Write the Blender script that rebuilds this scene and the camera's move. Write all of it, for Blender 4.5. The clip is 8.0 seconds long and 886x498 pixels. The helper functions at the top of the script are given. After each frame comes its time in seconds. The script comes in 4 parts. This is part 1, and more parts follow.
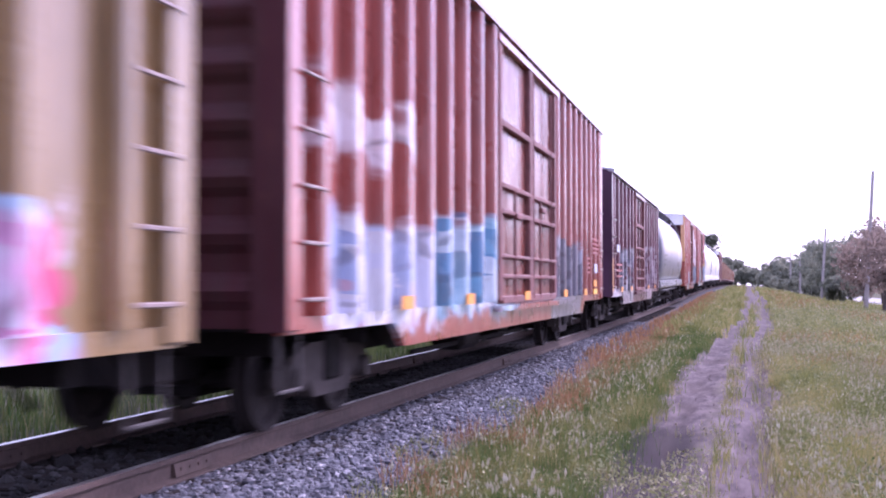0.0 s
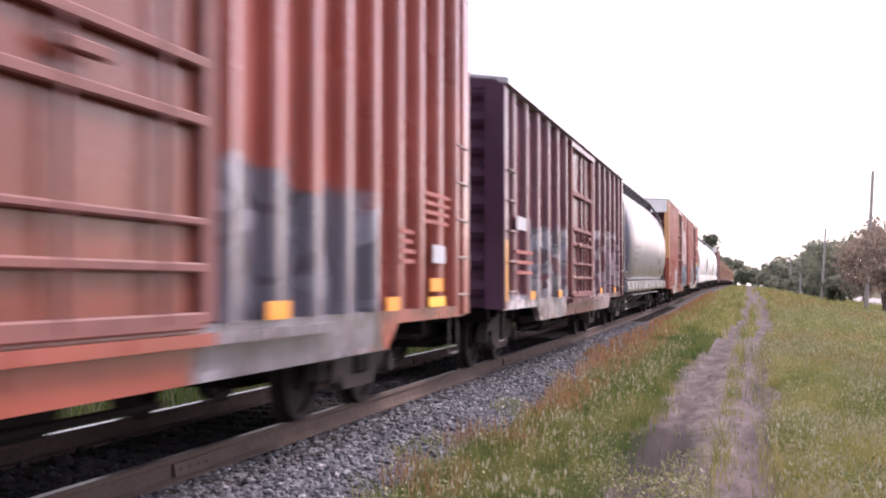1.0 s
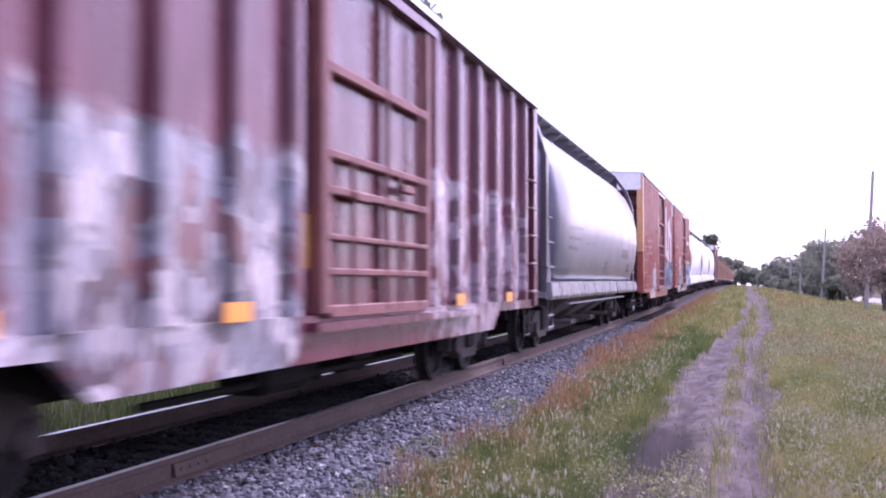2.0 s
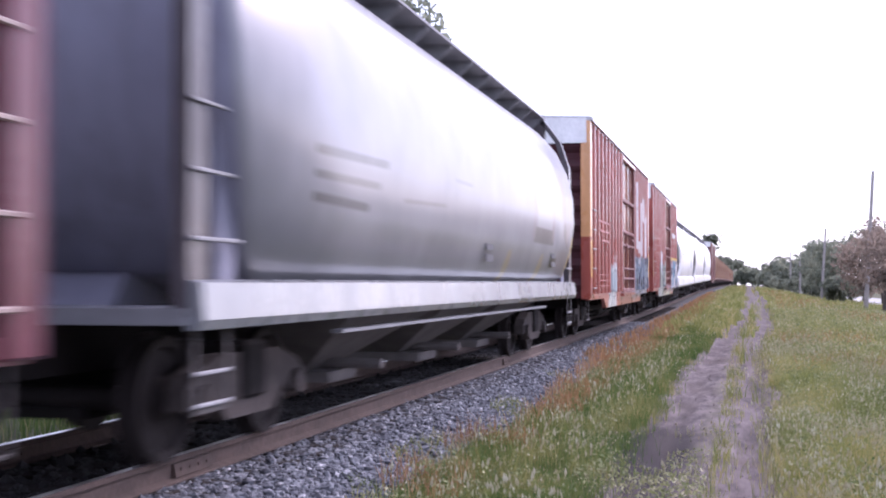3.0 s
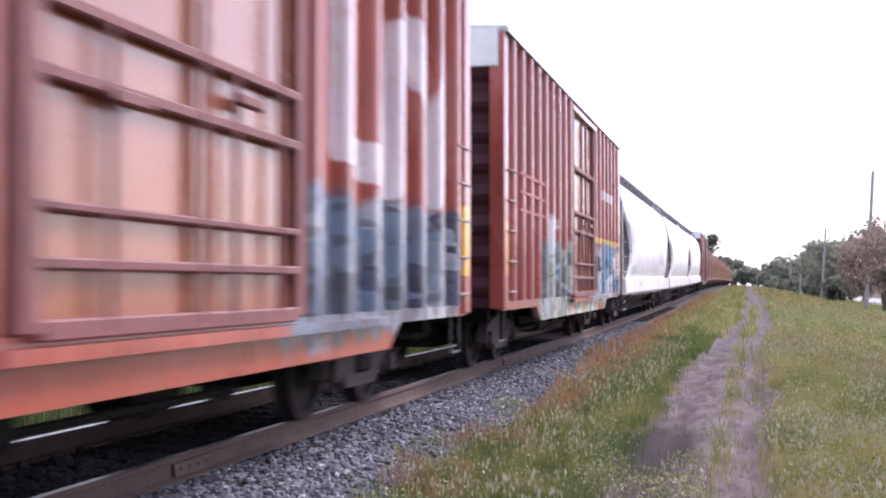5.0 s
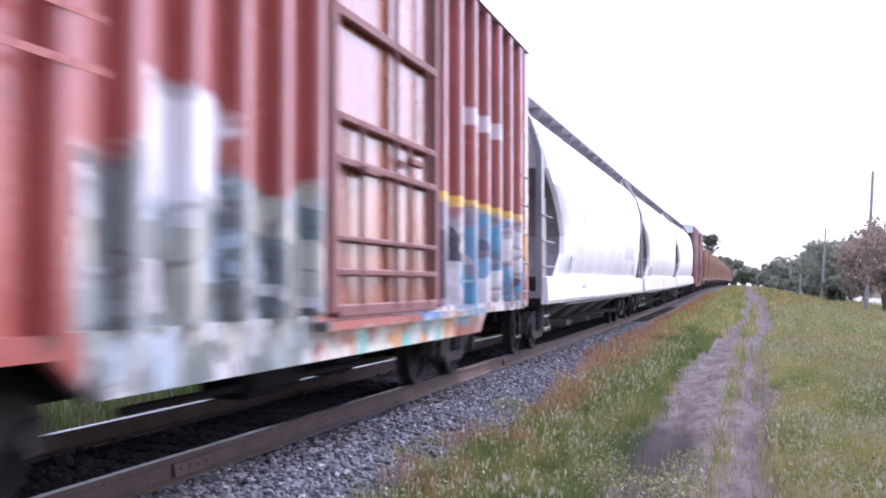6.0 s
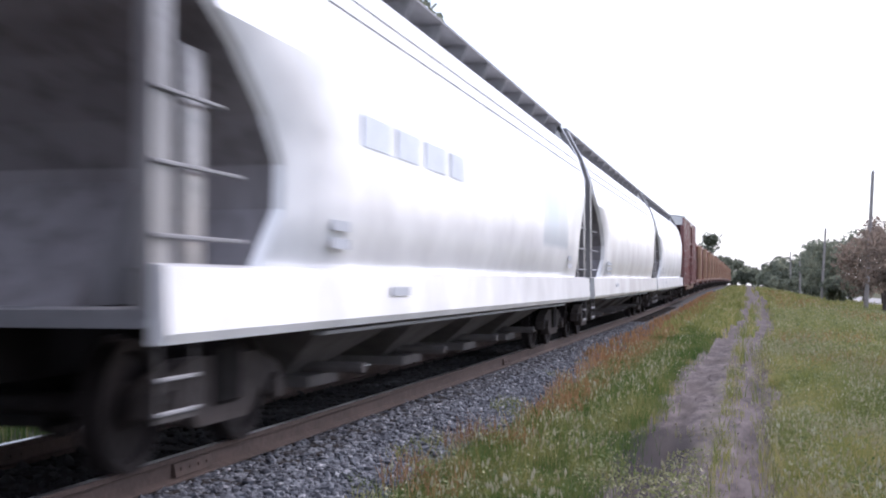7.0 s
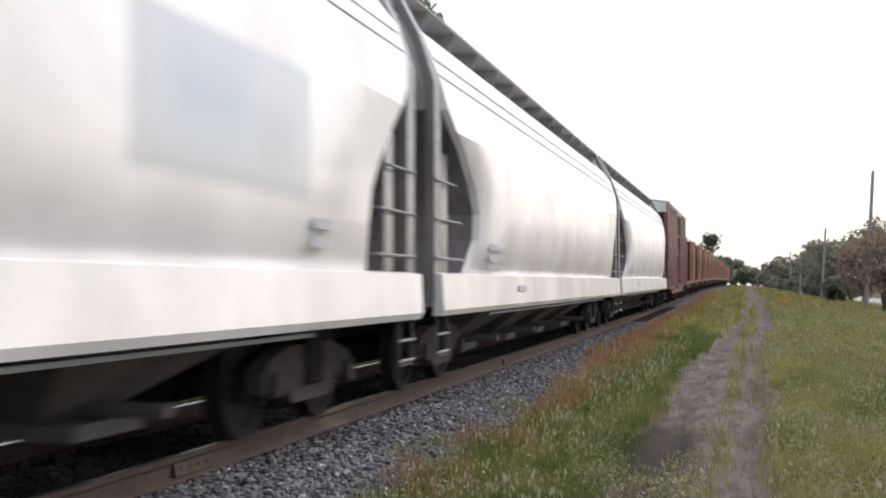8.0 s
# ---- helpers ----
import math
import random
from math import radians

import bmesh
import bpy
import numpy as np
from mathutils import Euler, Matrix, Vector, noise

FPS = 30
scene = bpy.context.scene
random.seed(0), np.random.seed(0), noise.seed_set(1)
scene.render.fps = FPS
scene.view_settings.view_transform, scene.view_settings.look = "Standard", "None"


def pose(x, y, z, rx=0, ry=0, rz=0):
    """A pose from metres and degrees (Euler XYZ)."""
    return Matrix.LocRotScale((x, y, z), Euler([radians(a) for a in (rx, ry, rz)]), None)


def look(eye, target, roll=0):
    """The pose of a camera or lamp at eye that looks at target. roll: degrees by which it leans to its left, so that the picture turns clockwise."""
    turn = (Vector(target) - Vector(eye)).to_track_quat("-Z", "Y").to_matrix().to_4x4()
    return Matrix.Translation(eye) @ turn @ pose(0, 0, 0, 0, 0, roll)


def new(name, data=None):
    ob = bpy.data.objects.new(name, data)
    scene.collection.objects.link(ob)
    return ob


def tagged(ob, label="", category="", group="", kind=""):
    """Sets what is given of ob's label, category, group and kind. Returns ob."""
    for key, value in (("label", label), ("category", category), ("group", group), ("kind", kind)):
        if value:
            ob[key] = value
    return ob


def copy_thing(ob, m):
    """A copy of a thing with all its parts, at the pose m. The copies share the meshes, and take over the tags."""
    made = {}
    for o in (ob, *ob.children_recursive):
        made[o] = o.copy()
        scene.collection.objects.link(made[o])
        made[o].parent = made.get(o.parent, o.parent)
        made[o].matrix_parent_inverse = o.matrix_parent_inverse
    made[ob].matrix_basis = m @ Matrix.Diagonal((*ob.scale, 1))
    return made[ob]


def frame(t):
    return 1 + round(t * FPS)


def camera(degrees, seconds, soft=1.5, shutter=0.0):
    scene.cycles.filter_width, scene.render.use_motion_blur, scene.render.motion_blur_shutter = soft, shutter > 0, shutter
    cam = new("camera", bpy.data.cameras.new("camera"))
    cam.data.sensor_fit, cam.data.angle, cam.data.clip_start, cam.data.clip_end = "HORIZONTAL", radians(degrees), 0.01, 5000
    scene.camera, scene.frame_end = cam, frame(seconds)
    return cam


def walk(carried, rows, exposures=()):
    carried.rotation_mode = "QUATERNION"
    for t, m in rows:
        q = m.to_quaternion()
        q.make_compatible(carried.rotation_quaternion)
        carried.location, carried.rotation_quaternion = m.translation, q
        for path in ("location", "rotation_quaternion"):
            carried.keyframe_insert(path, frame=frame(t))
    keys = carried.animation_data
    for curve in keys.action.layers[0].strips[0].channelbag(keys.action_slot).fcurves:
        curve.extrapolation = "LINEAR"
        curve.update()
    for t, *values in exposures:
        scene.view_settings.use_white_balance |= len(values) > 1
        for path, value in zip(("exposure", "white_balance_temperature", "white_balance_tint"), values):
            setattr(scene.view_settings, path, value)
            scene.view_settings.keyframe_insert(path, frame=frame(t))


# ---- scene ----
SPEED = 13.33           # train speed, m/s, towards the camera
TRACK = -4.6            # the track's centre line; the rail heads' tops lie at z = 0 beside the camera
GROUND = -0.42          # the verge under the camera


def rise(y):
    """The grade: the line climbs gently in a sag curve, then eases off towards the level."""
    if y < 0:
        return 0.0
    if y < 78:
        return 7.0e-5 * y * y
    return 0.4259 + 0.01092 * 85 * (1 - math.exp((78 - y) / 85))


def slope(y):
    if y < 0:
        return 0.0
    return 1.4e-4 * y if y < 78 else 0.01092 * math.exp((78 - y) / 85)


# ---- camera ----
cam = camera(39.6, 8.0, soft=2.0, shutter=0.5)
EYE = pose(0, 0, 1.185, 90 + 1.68, 0, 13.77)
walk(cam, [(0, EYE), (8, EYE)],
     exposures=[(0, 1.12, 5350, 53), (0.3, 1.02, 6450, 37), (1.0, 0.98, 6400, 33), (1.5, 1.02, 5450, 54),
                (2.2, 1.02, 5450, 53), (3.3, 1.02, 5700, 24), (4.0, 1.0, 6200, 16), (4.2, 1.0, 6200, 16), (5.3, 0.97, 5600, 33),
                (6.2, 1.05, 5450, 31), (7.0, 0.5, 5650, 20), (8.0, 0.24, 6400, 15)])

# ---- light ----
world = bpy.data.worlds.new("sky")
scene.world = world
world.use_nodes = True
wn = world.node_tree
sky = wn.nodes.new("ShaderNodeTexSky")
sky.sky_type, sky.sun_disc = "NISHITA", False
sky.sun_elevation, sky.sun_rotation = radians(42), radians(40)
sky.air_density, sky.dust_density, sky.ozone_density = 1.0, 2.0, 0.8
haze = wn.nodes.new("ShaderNodeMix")
haze.data_type = "RGBA"
haze.inputs[0].default_value = 0.5
wn.links.new(sky.outputs[0], haze.inputs[6])
haze.inputs[7].default_value = (7.9, 7.9, 7.7, 1)
back = wn.nodes["Background"]
back.inputs[1].default_value = 0.15
wn.links.new(haze.outputs[2], back.inputs[0])
lamp = bpy.data.lights.new("sun", "SUN")
lamp.energy, lamp.angle, lamp.color = 2.2, radians(14), (1.0, 0.89, 0.78)
sun = new("sun", lamp)
SUN = (math.cos(radians(42)) * math.sin(radians(40)), math.cos(radians(42)) * math.cos(radians(40)), math.sin(radians(42)))
sun.matrix_basis = look(SUN, (0, 0, 0))


# ---- materials ----
class Nodes:
    """A small builder for node materials."""

    def __init__(self, name, rough=0.7, metal=0.0):
        self.mat = bpy.data.materials.new(name)
        self.mat.use_nodes = True
        self.tree = self.mat.node_tree
        self.bsdf = self.tree.nodes["Principled BSDF"]
        self.bsdf.inputs["Roughness"].default_value = rough
        self.bsdf.inputs["Metallic"].default_value = metal
        self.where = self.node("ShaderNodeTexCoord")
        self.co = self.where.outputs["Object"]

    def node(self, kind):
        return self.tree.nodes.new(kind)

    def put(self, socket, value):
        if isinstance(value, (int, float)):
            socket.default_value = value
        elif isinstance(value, tuple):
            socket.default_value = (*value, 1) if len(value) == 3 and socket.type == "RGBA" else value
        else:
            self.tree.links.new(value, socket)

    def math(self, op, a, b=0.0, c=0.0):
        n = self.node("ShaderNodeMath")
        n.operation = op
        for s, v in zip(n.inputs, (a, b, c)):
            self.put(s, v)
        return n.outputs[0]

    def stretch(self, sx, sy, sz, shift=0.0):
        n = self.node("ShaderNodeMapping")
        self.put(n.inputs["Vector"], self.co)
        n.inputs["Scale"].default_value = (sx, sy, sz)
        n.inputs["Location"].default_value = (shift, shift * 1.7, shift * 0.6)
        return n.outputs[0]

    def noise(self, scale, detail=4.0, vec=None, rough=0.55, colour=False):
        n = self.node("ShaderNodeTexNoise")
        self.put(n.inputs["Vector"], vec or self.co)
        n.inputs["Scale"].default_value, n.inputs["Detail"].default_value, n.inputs["Roughness"].default_value = scale, detail, rough
        return n.outputs["Color" if colour else "Fac"]

    def ramp(self, fac, low, high, a=0.0, b=1.0):
        n = self.node("ShaderNodeMapRange")
        for s, v in zip(n.inputs, (fac, low, high, a, b)):
            self.put(s, v)
        return n.outputs[0]

    def mix(self, fac, a, b):
        n = self.node("ShaderNodeMix")
        n.data_type = "RGBA"
        self.put(n.inputs[0], fac)
        self.put(n.inputs[6], a)
        self.put(n.inputs[7], b)
        return n.outputs[2]

    def colours(self, fac, stops, hard=True):
        n = self.node("ShaderNodeValToRGB")
        n.color_ramp.interpolation = "CONSTANT" if hard else "LINEAR"
        el = n.color_ramp.elements
        while len(el) < len(stops):
            el.new(0.5)
        for e, (p, c) in zip(el, stops):
            e.position, e.color = p, (*c, 1)
        self.put(n.inputs[0], fac)
        return n.outputs[0]

    def xyz(self):
        n = self.node("ShaderNodeSeparateXYZ")
        self.put(n.inputs[0], self.co)
        return n.outputs

    def between(self, v, low, high, soft=0.05):
        return self.math("MULTIPLY", self.ramp(v, low - soft, low + soft), self.ramp(v, high + soft, high - soft))

    def bump(self, height, strength=0.3, distance=0.02):
        n = self.node("ShaderNodeBump")
        n.inputs["Strength"].default_value, n.inputs["Distance"].default_value = strength, distance
        self.put(n.inputs["Height"], height)
        self.put(self.bsdf.inputs["Normal"], n.outputs[0])

    def done(self, colour):
        self.put(self.bsdf.inputs["Base Color"], colour)
        return self.mat


def worn_paint(name, base, rust=(0.16, 0.07, 0.04), wear=0.45, rough=0.31, streak=0.4, graffiti=(), stripes=(), strokes=(), seed=0.0, dent=0.25, gloss=0.42, coat=0.5):
    """Weathered railway paint: fading, vertical dirt streaks, rust spots and sprayed graffiti. graffiti: (y0, y1, z0, z1,
    colours, scale, cover); stripes: plain painted fields (y0, y1, z0, z1, colour); strokes: painted bars with round ends
    (y0, z0, y1, z1, half width, colour)."""
    m = Nodes(name, rough)
    m.bsdf.inputs["Specular IOR Level"].default_value = gloss
    m.bsdf.inputs["Coat Weight"].default_value = coat
    m.bsdf.inputs["Coat Roughness"].default_value = 0.17
    fade = m.noise(0.9, 3, m.stretch(1, 1, 1, seed))
    c = m.mix(m.ramp(fade, 0.3, 0.7), tuple(v * 0.82 for v in base), tuple(min(0.9, v * 1.16 + 0.012) for v in base))
    _, y, z = m.xyz()
    for y0, y1, z0, z1, col, *soft in stripes:
        edge = soft[0] if soft else 0.008
        box = m.math("MULTIPLY", m.between(y, y0, y1, edge), m.between(z, z0, z1, edge))
        c = m.mix(box, c, col)
    for y0, z0, y1, z1, half, col in strokes:
        dy, dz = y1 - y0, z1 - z0
        py, pz = m.math("SUBTRACT", y, y0), m.math("SUBTRACT", z, z0)
        run = m.math("DIVIDE", m.math("ADD", m.math("MULTIPLY", py, dy), m.math("MULTIPLY", pz, dz)), dy * dy + dz * dz)
        run = m.math("MINIMUM", m.math("MAXIMUM", run, 0.0), 1.0)
        qy, qz = m.math("SUBTRACT", py, m.math("MULTIPLY", run, dy)), m.math("SUBTRACT", pz, m.math("MULTIPLY", run, dz))
        away = m.math("SQRT", m.math("ADD", m.math("MULTIPLY", qy, qy), m.math("MULTIPLY", qz, qz)))
        worn = m.ramp(m.noise(9, 4, m.stretch(1, 1, 0.6, seed + 6)), 0.25, 0.45, 0.55, 0.95)
        c = m.mix(m.math("MULTIPLY", m.ramp(away, half + 0.015, half - 0.015), worn), c, col)
    for k, (y0, y1, z0, z1, cols, scale, cover) in enumerate(graffiti):
        edge = m.noise(2.4, 4, m.stretch(0, 1, 1, seed + 3.1 * k + 1), 0.6)
        wob = m.math("MULTIPLY_ADD", edge, 0.8, -0.4)
        box = m.math("MULTIPLY", m.between(m.math("ADD", y, wob), y0, y1, 0.06), m.between(m.math("ADD", z, wob), z0, z1, 0.06))
        n = len(cols)
        warp = m.noise(scale * 0.7, 2, m.stretch(0, 1, 0.8, seed + 2.3 * k), colour=True)
        add = m.node("ShaderNodeVectorMath")
        add.operation = "MULTIPLY_ADD"
        m.put(add.inputs[0], warp)
        add.inputs[1].default_value = (0, 0.9 / scale, 0.7 / scale)
        m.put(add.inputs[2], m.stretch(0, 1, 0.7, seed + 0.7 * k))
        layers = []
        for size in (0.8, 2.1):
            cell = m.node("ShaderNodeTexVoronoi")
            cell.distance = "CHEBYCHEV"
            m.put(cell.inputs["Vector"], add.outputs[0])
            cell.inputs["Scale"].default_value = scale * size
            sep = m.node("ShaderNodeSeparateColor")
            m.put(sep.inputs[0], cell.outputs["Color"])
            layers.append((m.colours(sep.outputs[0], [(i / n, col) for i, col in enumerate(cols)]), sep.outputs[1]))
        hole = m.ramp(m.noise(scale * 0.8, 2, m.stretch(0, 1, 0.7, seed + 5 * k)), 1.0 - cover - 0.02, 1.0 - cover + 0.02)
        paint = m.mix(m.math("MULTIPLY", m.ramp(layers[1][1], 0.55, 0.6), 0.85), layers[0][0], layers[1][0])
        ridge = m.math("ABSOLUTE", m.math("SUBTRACT", m.noise(scale * 0.8, 1.5, m.stretch(0, 1, 0.8, seed + 13.7 * k + 2)), 0.5))
        paint = m.mix(m.math("MULTIPLY", m.ramp(ridge, 0.03, 0.012), 0.55), paint, tuple(0.15 * v for v in cols[0]))
        mist = m.noise(scale * 1.6, 3, m.stretch(0, 1, 0.8, seed + 9 * k))
        paint = m.mix(m.math("MULTIPLY", m.ramp(mist, 0.45, 0.7), 0.4), paint, cols[(k + 1) % n])
        c = m.mix(m.math("MULTIPLY", m.math("MULTIPLY", box, hole), 0.93), c, paint)
    run = m.noise(5.0, 4, m.stretch(1, 1, 0.12, seed + 7))
    c = m.mix(m.math("MULTIPLY", m.ramp(run, 0.46, 0.72), streak), c, (0.045, 0.035, 0.032))
    spots = m.noise(7, 6, m.stretch(1, 1, 0.6, seed + 11), 0.7)
    c = m.mix(m.math("MULTIPLY", m.ramp(spots, 0.58, 0.7), wear), c, rust)
    grime = m.math("MULTIPLY", m.noise(3.0, 4, m.stretch(1, 1, 0.5, seed + 4)), 1.0)
    swing = 0.04 if dent < 0.1 else 0.15
    m.put(m.bsdf.inputs["Roughness"], m.ramp(grime, 0.2, 0.8, rough - swing, rough + swing))
    m.bump(m.noise(1.3, 3, m.stretch(1, 1, 0.7, seed)), dent, 0.03)
    return m.done(c)


def plain(name, base, rough=0.7, metal=0.0, vary=0.25, scale=6.0, bump=0.2, gloss=0.5):
    m = Nodes(name, rough, metal)
    m.bsdf.inputs["Specular IOR Level"].default_value = gloss
    a = m.noise(scale, 5)
    b = m.noise(scale * 0.15, 3)
    f = m.math("MULTIPLY_ADD", b, 0.5, m.math("MULTIPLY", a, 0.5))
    c = m.mix(m.ramp(f, 0.3, 0.7), tuple(v * (1 - vary) for v in base), tuple(min(0.95, v * (1 + vary)) for v in base))
    m.bump(a, bump, 0.01)
    return m.done(c)


def tinted(name, stops, rough=0.8, scale=0.5, through_light=0.0):
    """A material for loose stuff: each island takes its own colour, and patches drift over the ground."""
    m = Nodes(name, rough)
    m.bsdf.inputs["Specular IOR Level"].default_value = 0.2
    geo = m.node("ShaderNodeNewGeometry")
    big = m.noise(scale, 3)
    f = m.math("MULTIPLY_ADD", m.ramp(big, 0.3, 0.7), 0.6, m.math("MULTIPLY", geo.outputs["Random Per Island"], 0.42))
    c = m.colours(f, stops, False)
    if through_light:
        m.bsdf.inputs["Subsurface Weight"].default_value = 0.0
        tr = m.node("ShaderNodeBsdfTranslucent")
        m.put(tr.inputs[0], c)
        mixer = m.node("ShaderNodeMixShader")
        mixer.inputs[0].default_value = through_light
        m.put(mixer.inputs[1], m.bsdf.outputs[0])
        m.put(mixer.inputs[2], tr.outputs[0])
        m.put(m.tree.nodes["Material Output"].inputs[0], mixer.outputs[0])
    return m.done(c)


STEEL = plain("rail_top_steel", (0.42, 0.40, 0.38), 0.32, 0.9, 0.15, 9)
RUST = plain("rusty_rail", (0.070, 0.046, 0.037), 0.9, 0.0, 0.35, 14, 0.5)
GREASE = plain("greasy_running_gear", (0.014, 0.012, 0.012), 0.8, 0.0, 0.45, 8, 0.4, gloss=0.08)
DUSTY = plain("dusty_cast_steel", (0.062, 0.053, 0.050), 0.85, 0.0, 0.4, 9, 0.5, gloss=0.08)
WHEEL = plain("wheel_steel", (0.024, 0.020, 0.020), 0.65, 0.1, 0.35, 12, 0.2, gloss=0.08)
TIE = plain("creosoted_wood", (0.026, 0.022, 0.020), 0.95, 0.0, 0.4, 10, 0.6, gloss=0.08)
RUNG = plain("ladder_iron", (0.25, 0.19, 0.17), 0.5, 0.0, 0.3, 12)
GALV = plain("galvanised_grating", (0.22, 0.22, 0.23), 0.6, 0.2, 0.25, 10)
PALE = plain("stencilled_white", (0.72, 0.72, 0.70), 0.7, 0.0, 0.18, 14)
BLACKMARK = plain("stencilled_black", (0.06, 0.06, 0.065), 0.7, 0.0, 0.3, 14)
# Bar shadows put into the colour, darker than the door; posts share it.
BAR = plain("door_iron_with_shade", (0.15, 0.052, 0.045), 0.6, 0.0, 0.35, 7, 0.3)
STEP = plain("step_iron", (0.035, 0.03, 0.03), 0.6, 0.0, 0.3, 12)
CHUTE = plain("chute_steel", (0.12, 0.108, 0.104), 0.8, 0.0, 0.35, 5, 0.3, gloss=0.2)
YELLOW = plain("reflective_yellow", (0.85, 0.48, 0.04), 0.45, 0.0, 0.12, 8)


# ---- mesh helpers ----
def mesh_of(name, bm):
    bmesh.ops.recalc_face_normals(bm, faces=bm.faces)
    me = bpy.data.meshes.new(name)
    bm.to_mesh(me)
    bm.free()
    return me


def piece(name, me, parent, m=None, label=""):
    """Links mesh data as one object under a thing or part."""
    ob = new(name, me)
    ob.parent = parent
    if m is not None:
        ob.matrix_basis = m
    if label:
        ob["label"] = label
    return ob


def part(name, bm, material, parent, label="", m=None):
    me = mesh_of(name, bm)
    me.materials.append(material)
    return piece(name, me, parent, m, label)


def box(bm, x0, x1, y0, y1, z0, z1, bevel=0.0):
    r = bmesh.ops.create_cube(bm, size=1.0, matrix=Matrix.LocRotScale(((x0 + x1) / 2, (y0 + y1) / 2, (z0 + z1) / 2), None, (abs(x1 - x0), abs(y1 - y0), abs(z1 - z0))))
    if bevel:
        edges = list({e for v in r["verts"] for e in v.link_edges})
        bmesh.ops.bevel(bm, geom=edges, offset=bevel, segments=1, affect="EDGES")


def rod(bm, a, b, r, n=6):
    a, b = Vector(a), Vector(b)
    d = b - a
    m = Matrix.Translation((a + b) / 2) @ d.to_track_quat("Z", "Y").to_matrix().to_4x4()
    bmesh.ops.create_cone(bm, cap_ends=True, segments=n, radius1=r, radius2=r, depth=d.length, matrix=m)


def prism(bm, outline, axis, lo, hi):
    """An outline of (a, b) pairs drawn out along an axis: x uses (y, z), y uses (x, z)."""
    def p(u, v, w):
        return (w, u, v) if axis == "x" else (u, w, v)
    a = [bm.verts.new(p(u, v, lo)) for u, v in outline]
    b = [bm.verts.new(p(u, v, hi)) for u, v in outline]
    n = len(outline)
    for i in range(n):
        bm.faces.new((a[i], a[(i + 1) % n], b[(i + 1) % n], b[i]))
    bm.faces.new(a)
    bm.faces.new(b[::-1])


def lofted(bm, rings, closed=False):
    rows = [[bm.verts.new(p) for p in ring] for ring in rings]
    for r, s in zip(rows, rows[1:]):
        n = len(r)
        for i in range(n if closed else n - 1):
            j = (i + 1) % n
            bm.faces.new((r[i], r[j], s[j], s[i]))
    return rows


def smooth(me):
    me.shade_smooth()


# ---- running gear ----
def wheel_mesh():
    bm = bmesh.new()
    prof = [(0.09, -0.07), (0.13, -0.07), (0.16, -0.02), (0.33, -0.015), (0.36, -0.06), (0.425, -0.06), (0.42, 0.045), (0.45, 0.055), (0.455, 0.08), (0.36, 0.08), (0.33, 0.03), (0.16, 0.03), (0.09, 0.07)]
    for sx in (1, -1):
        rings = []
        for i in range(29):
            a = 2 * math.pi * i / 28
            rings.append([(sx * (0.78 - x), r * math.cos(a), r * math.sin(a)) for r, x in prof])
        lofted(bm, rings)
        for k in range(6):
            a = 2 * math.pi * k / 6
            rod(bm, (sx * 0.785, 0.26 * math.cos(a), 0.26 * math.sin(a)), (sx * 0.80, 0.26 * math.cos(a), 0.26 * math.sin(a)), 0.025)
    rod(bm, (-1.02, 0, 0), (1.02, 0, 0), 0.08, 12)
    me = mesh_of("wheelset", bm)
    me.materials.append(WHEEL)
    return me


def side_frame_mesh():
    bm = bmesh.new()
    out = [(-1.08, 0.50), (-0.95, 0.60), (-0.55, 0.70), (0.55, 0.70), (0.95, 0.60), (1.08, 0.50), (1.08, 0.36), (0.72, 0.36), (0.66, 0.44), (0.42, 0.24), (-0.42, 0.24), (-0.66, 0.44), (-0.72, 0.36), (-1.08, 0.36)]
    prism(bm, out, "x", 0.93, 1.08)
    for s in (-1, 1):
        rod(bm, (1.0, s * 0.88, 0.42), (1.14, s * 0.88, 0.42), 0.10, 10)
    me = mesh_of("side_frame", bm)
    me.materials.append(DUSTY)
    return me


def bolster_mesh():
    bm = bmesh.new()
    box(bm, -1.12, 1.12, -0.2, 0.2, 0.36, 0.78, 0.03)
    box(bm, -0.3, 0.3, -1.0, 1.0, 0.28, 0.36)
    me = mesh_of("bolster", bm)
    me.materials.append(GREASE)
    return me


def spring_mesh():
    bm = bmesh.new()
    for k in (-0.13, 0.0, 0.13):
        for i in range(5):
            rod(bm, (1.03, k, 0.29 + i * 0.055), (1.03, k, 0.32 + i * 0.055), 0.055, 8)
    me = mesh_of("spring", bm)
    me.materials.append(DUSTY)
    return me


WHEELSET, SIDE_FRAME, BOLSTER, SPRING = wheel_mesh(), side_frame_mesh(), bolster_mesh(), spring_mesh()
wheels = []             # the wheelsets that are seen to turn


def truck(car, y, turning=True):
    t = piece("truck", BOLSTER, car, pose(0, y, 0))
    for s in (0, 180):
        piece("side_frame", SIDE_FRAME, t, pose(0, 0, 0, 0, 0, s))
        piece("spring", SPRING, t, pose(0, 0, 0, 0, 0, s))
    for dy in (-0.88, 0.88):
        w = piece("wheelset", WHEELSET, t, pose(0, dy, 0.42))
        if turning:
            wheels.append((w, dy))


def couplers(car, length, reach):
    for y, s in ((0, -1), (length, 1)):
        bm = bmesh.new()
        box(bm, -0.12, 0.12, y - 0.1 * s, y + s * (reach - 0.25), 0.72, 0.94, 0.02)
        box(bm, -0.2, 0.2, y + s * (reach - 0.3), y + s * (reach - 0.02), 0.68, 1.02, 0.05)
        rod(bm, (0.1, y + s * 0.2, 0.8), (0.5, y + s * 0.25, 0.45), 0.03)
        part("coupler", bm, GREASE, car)


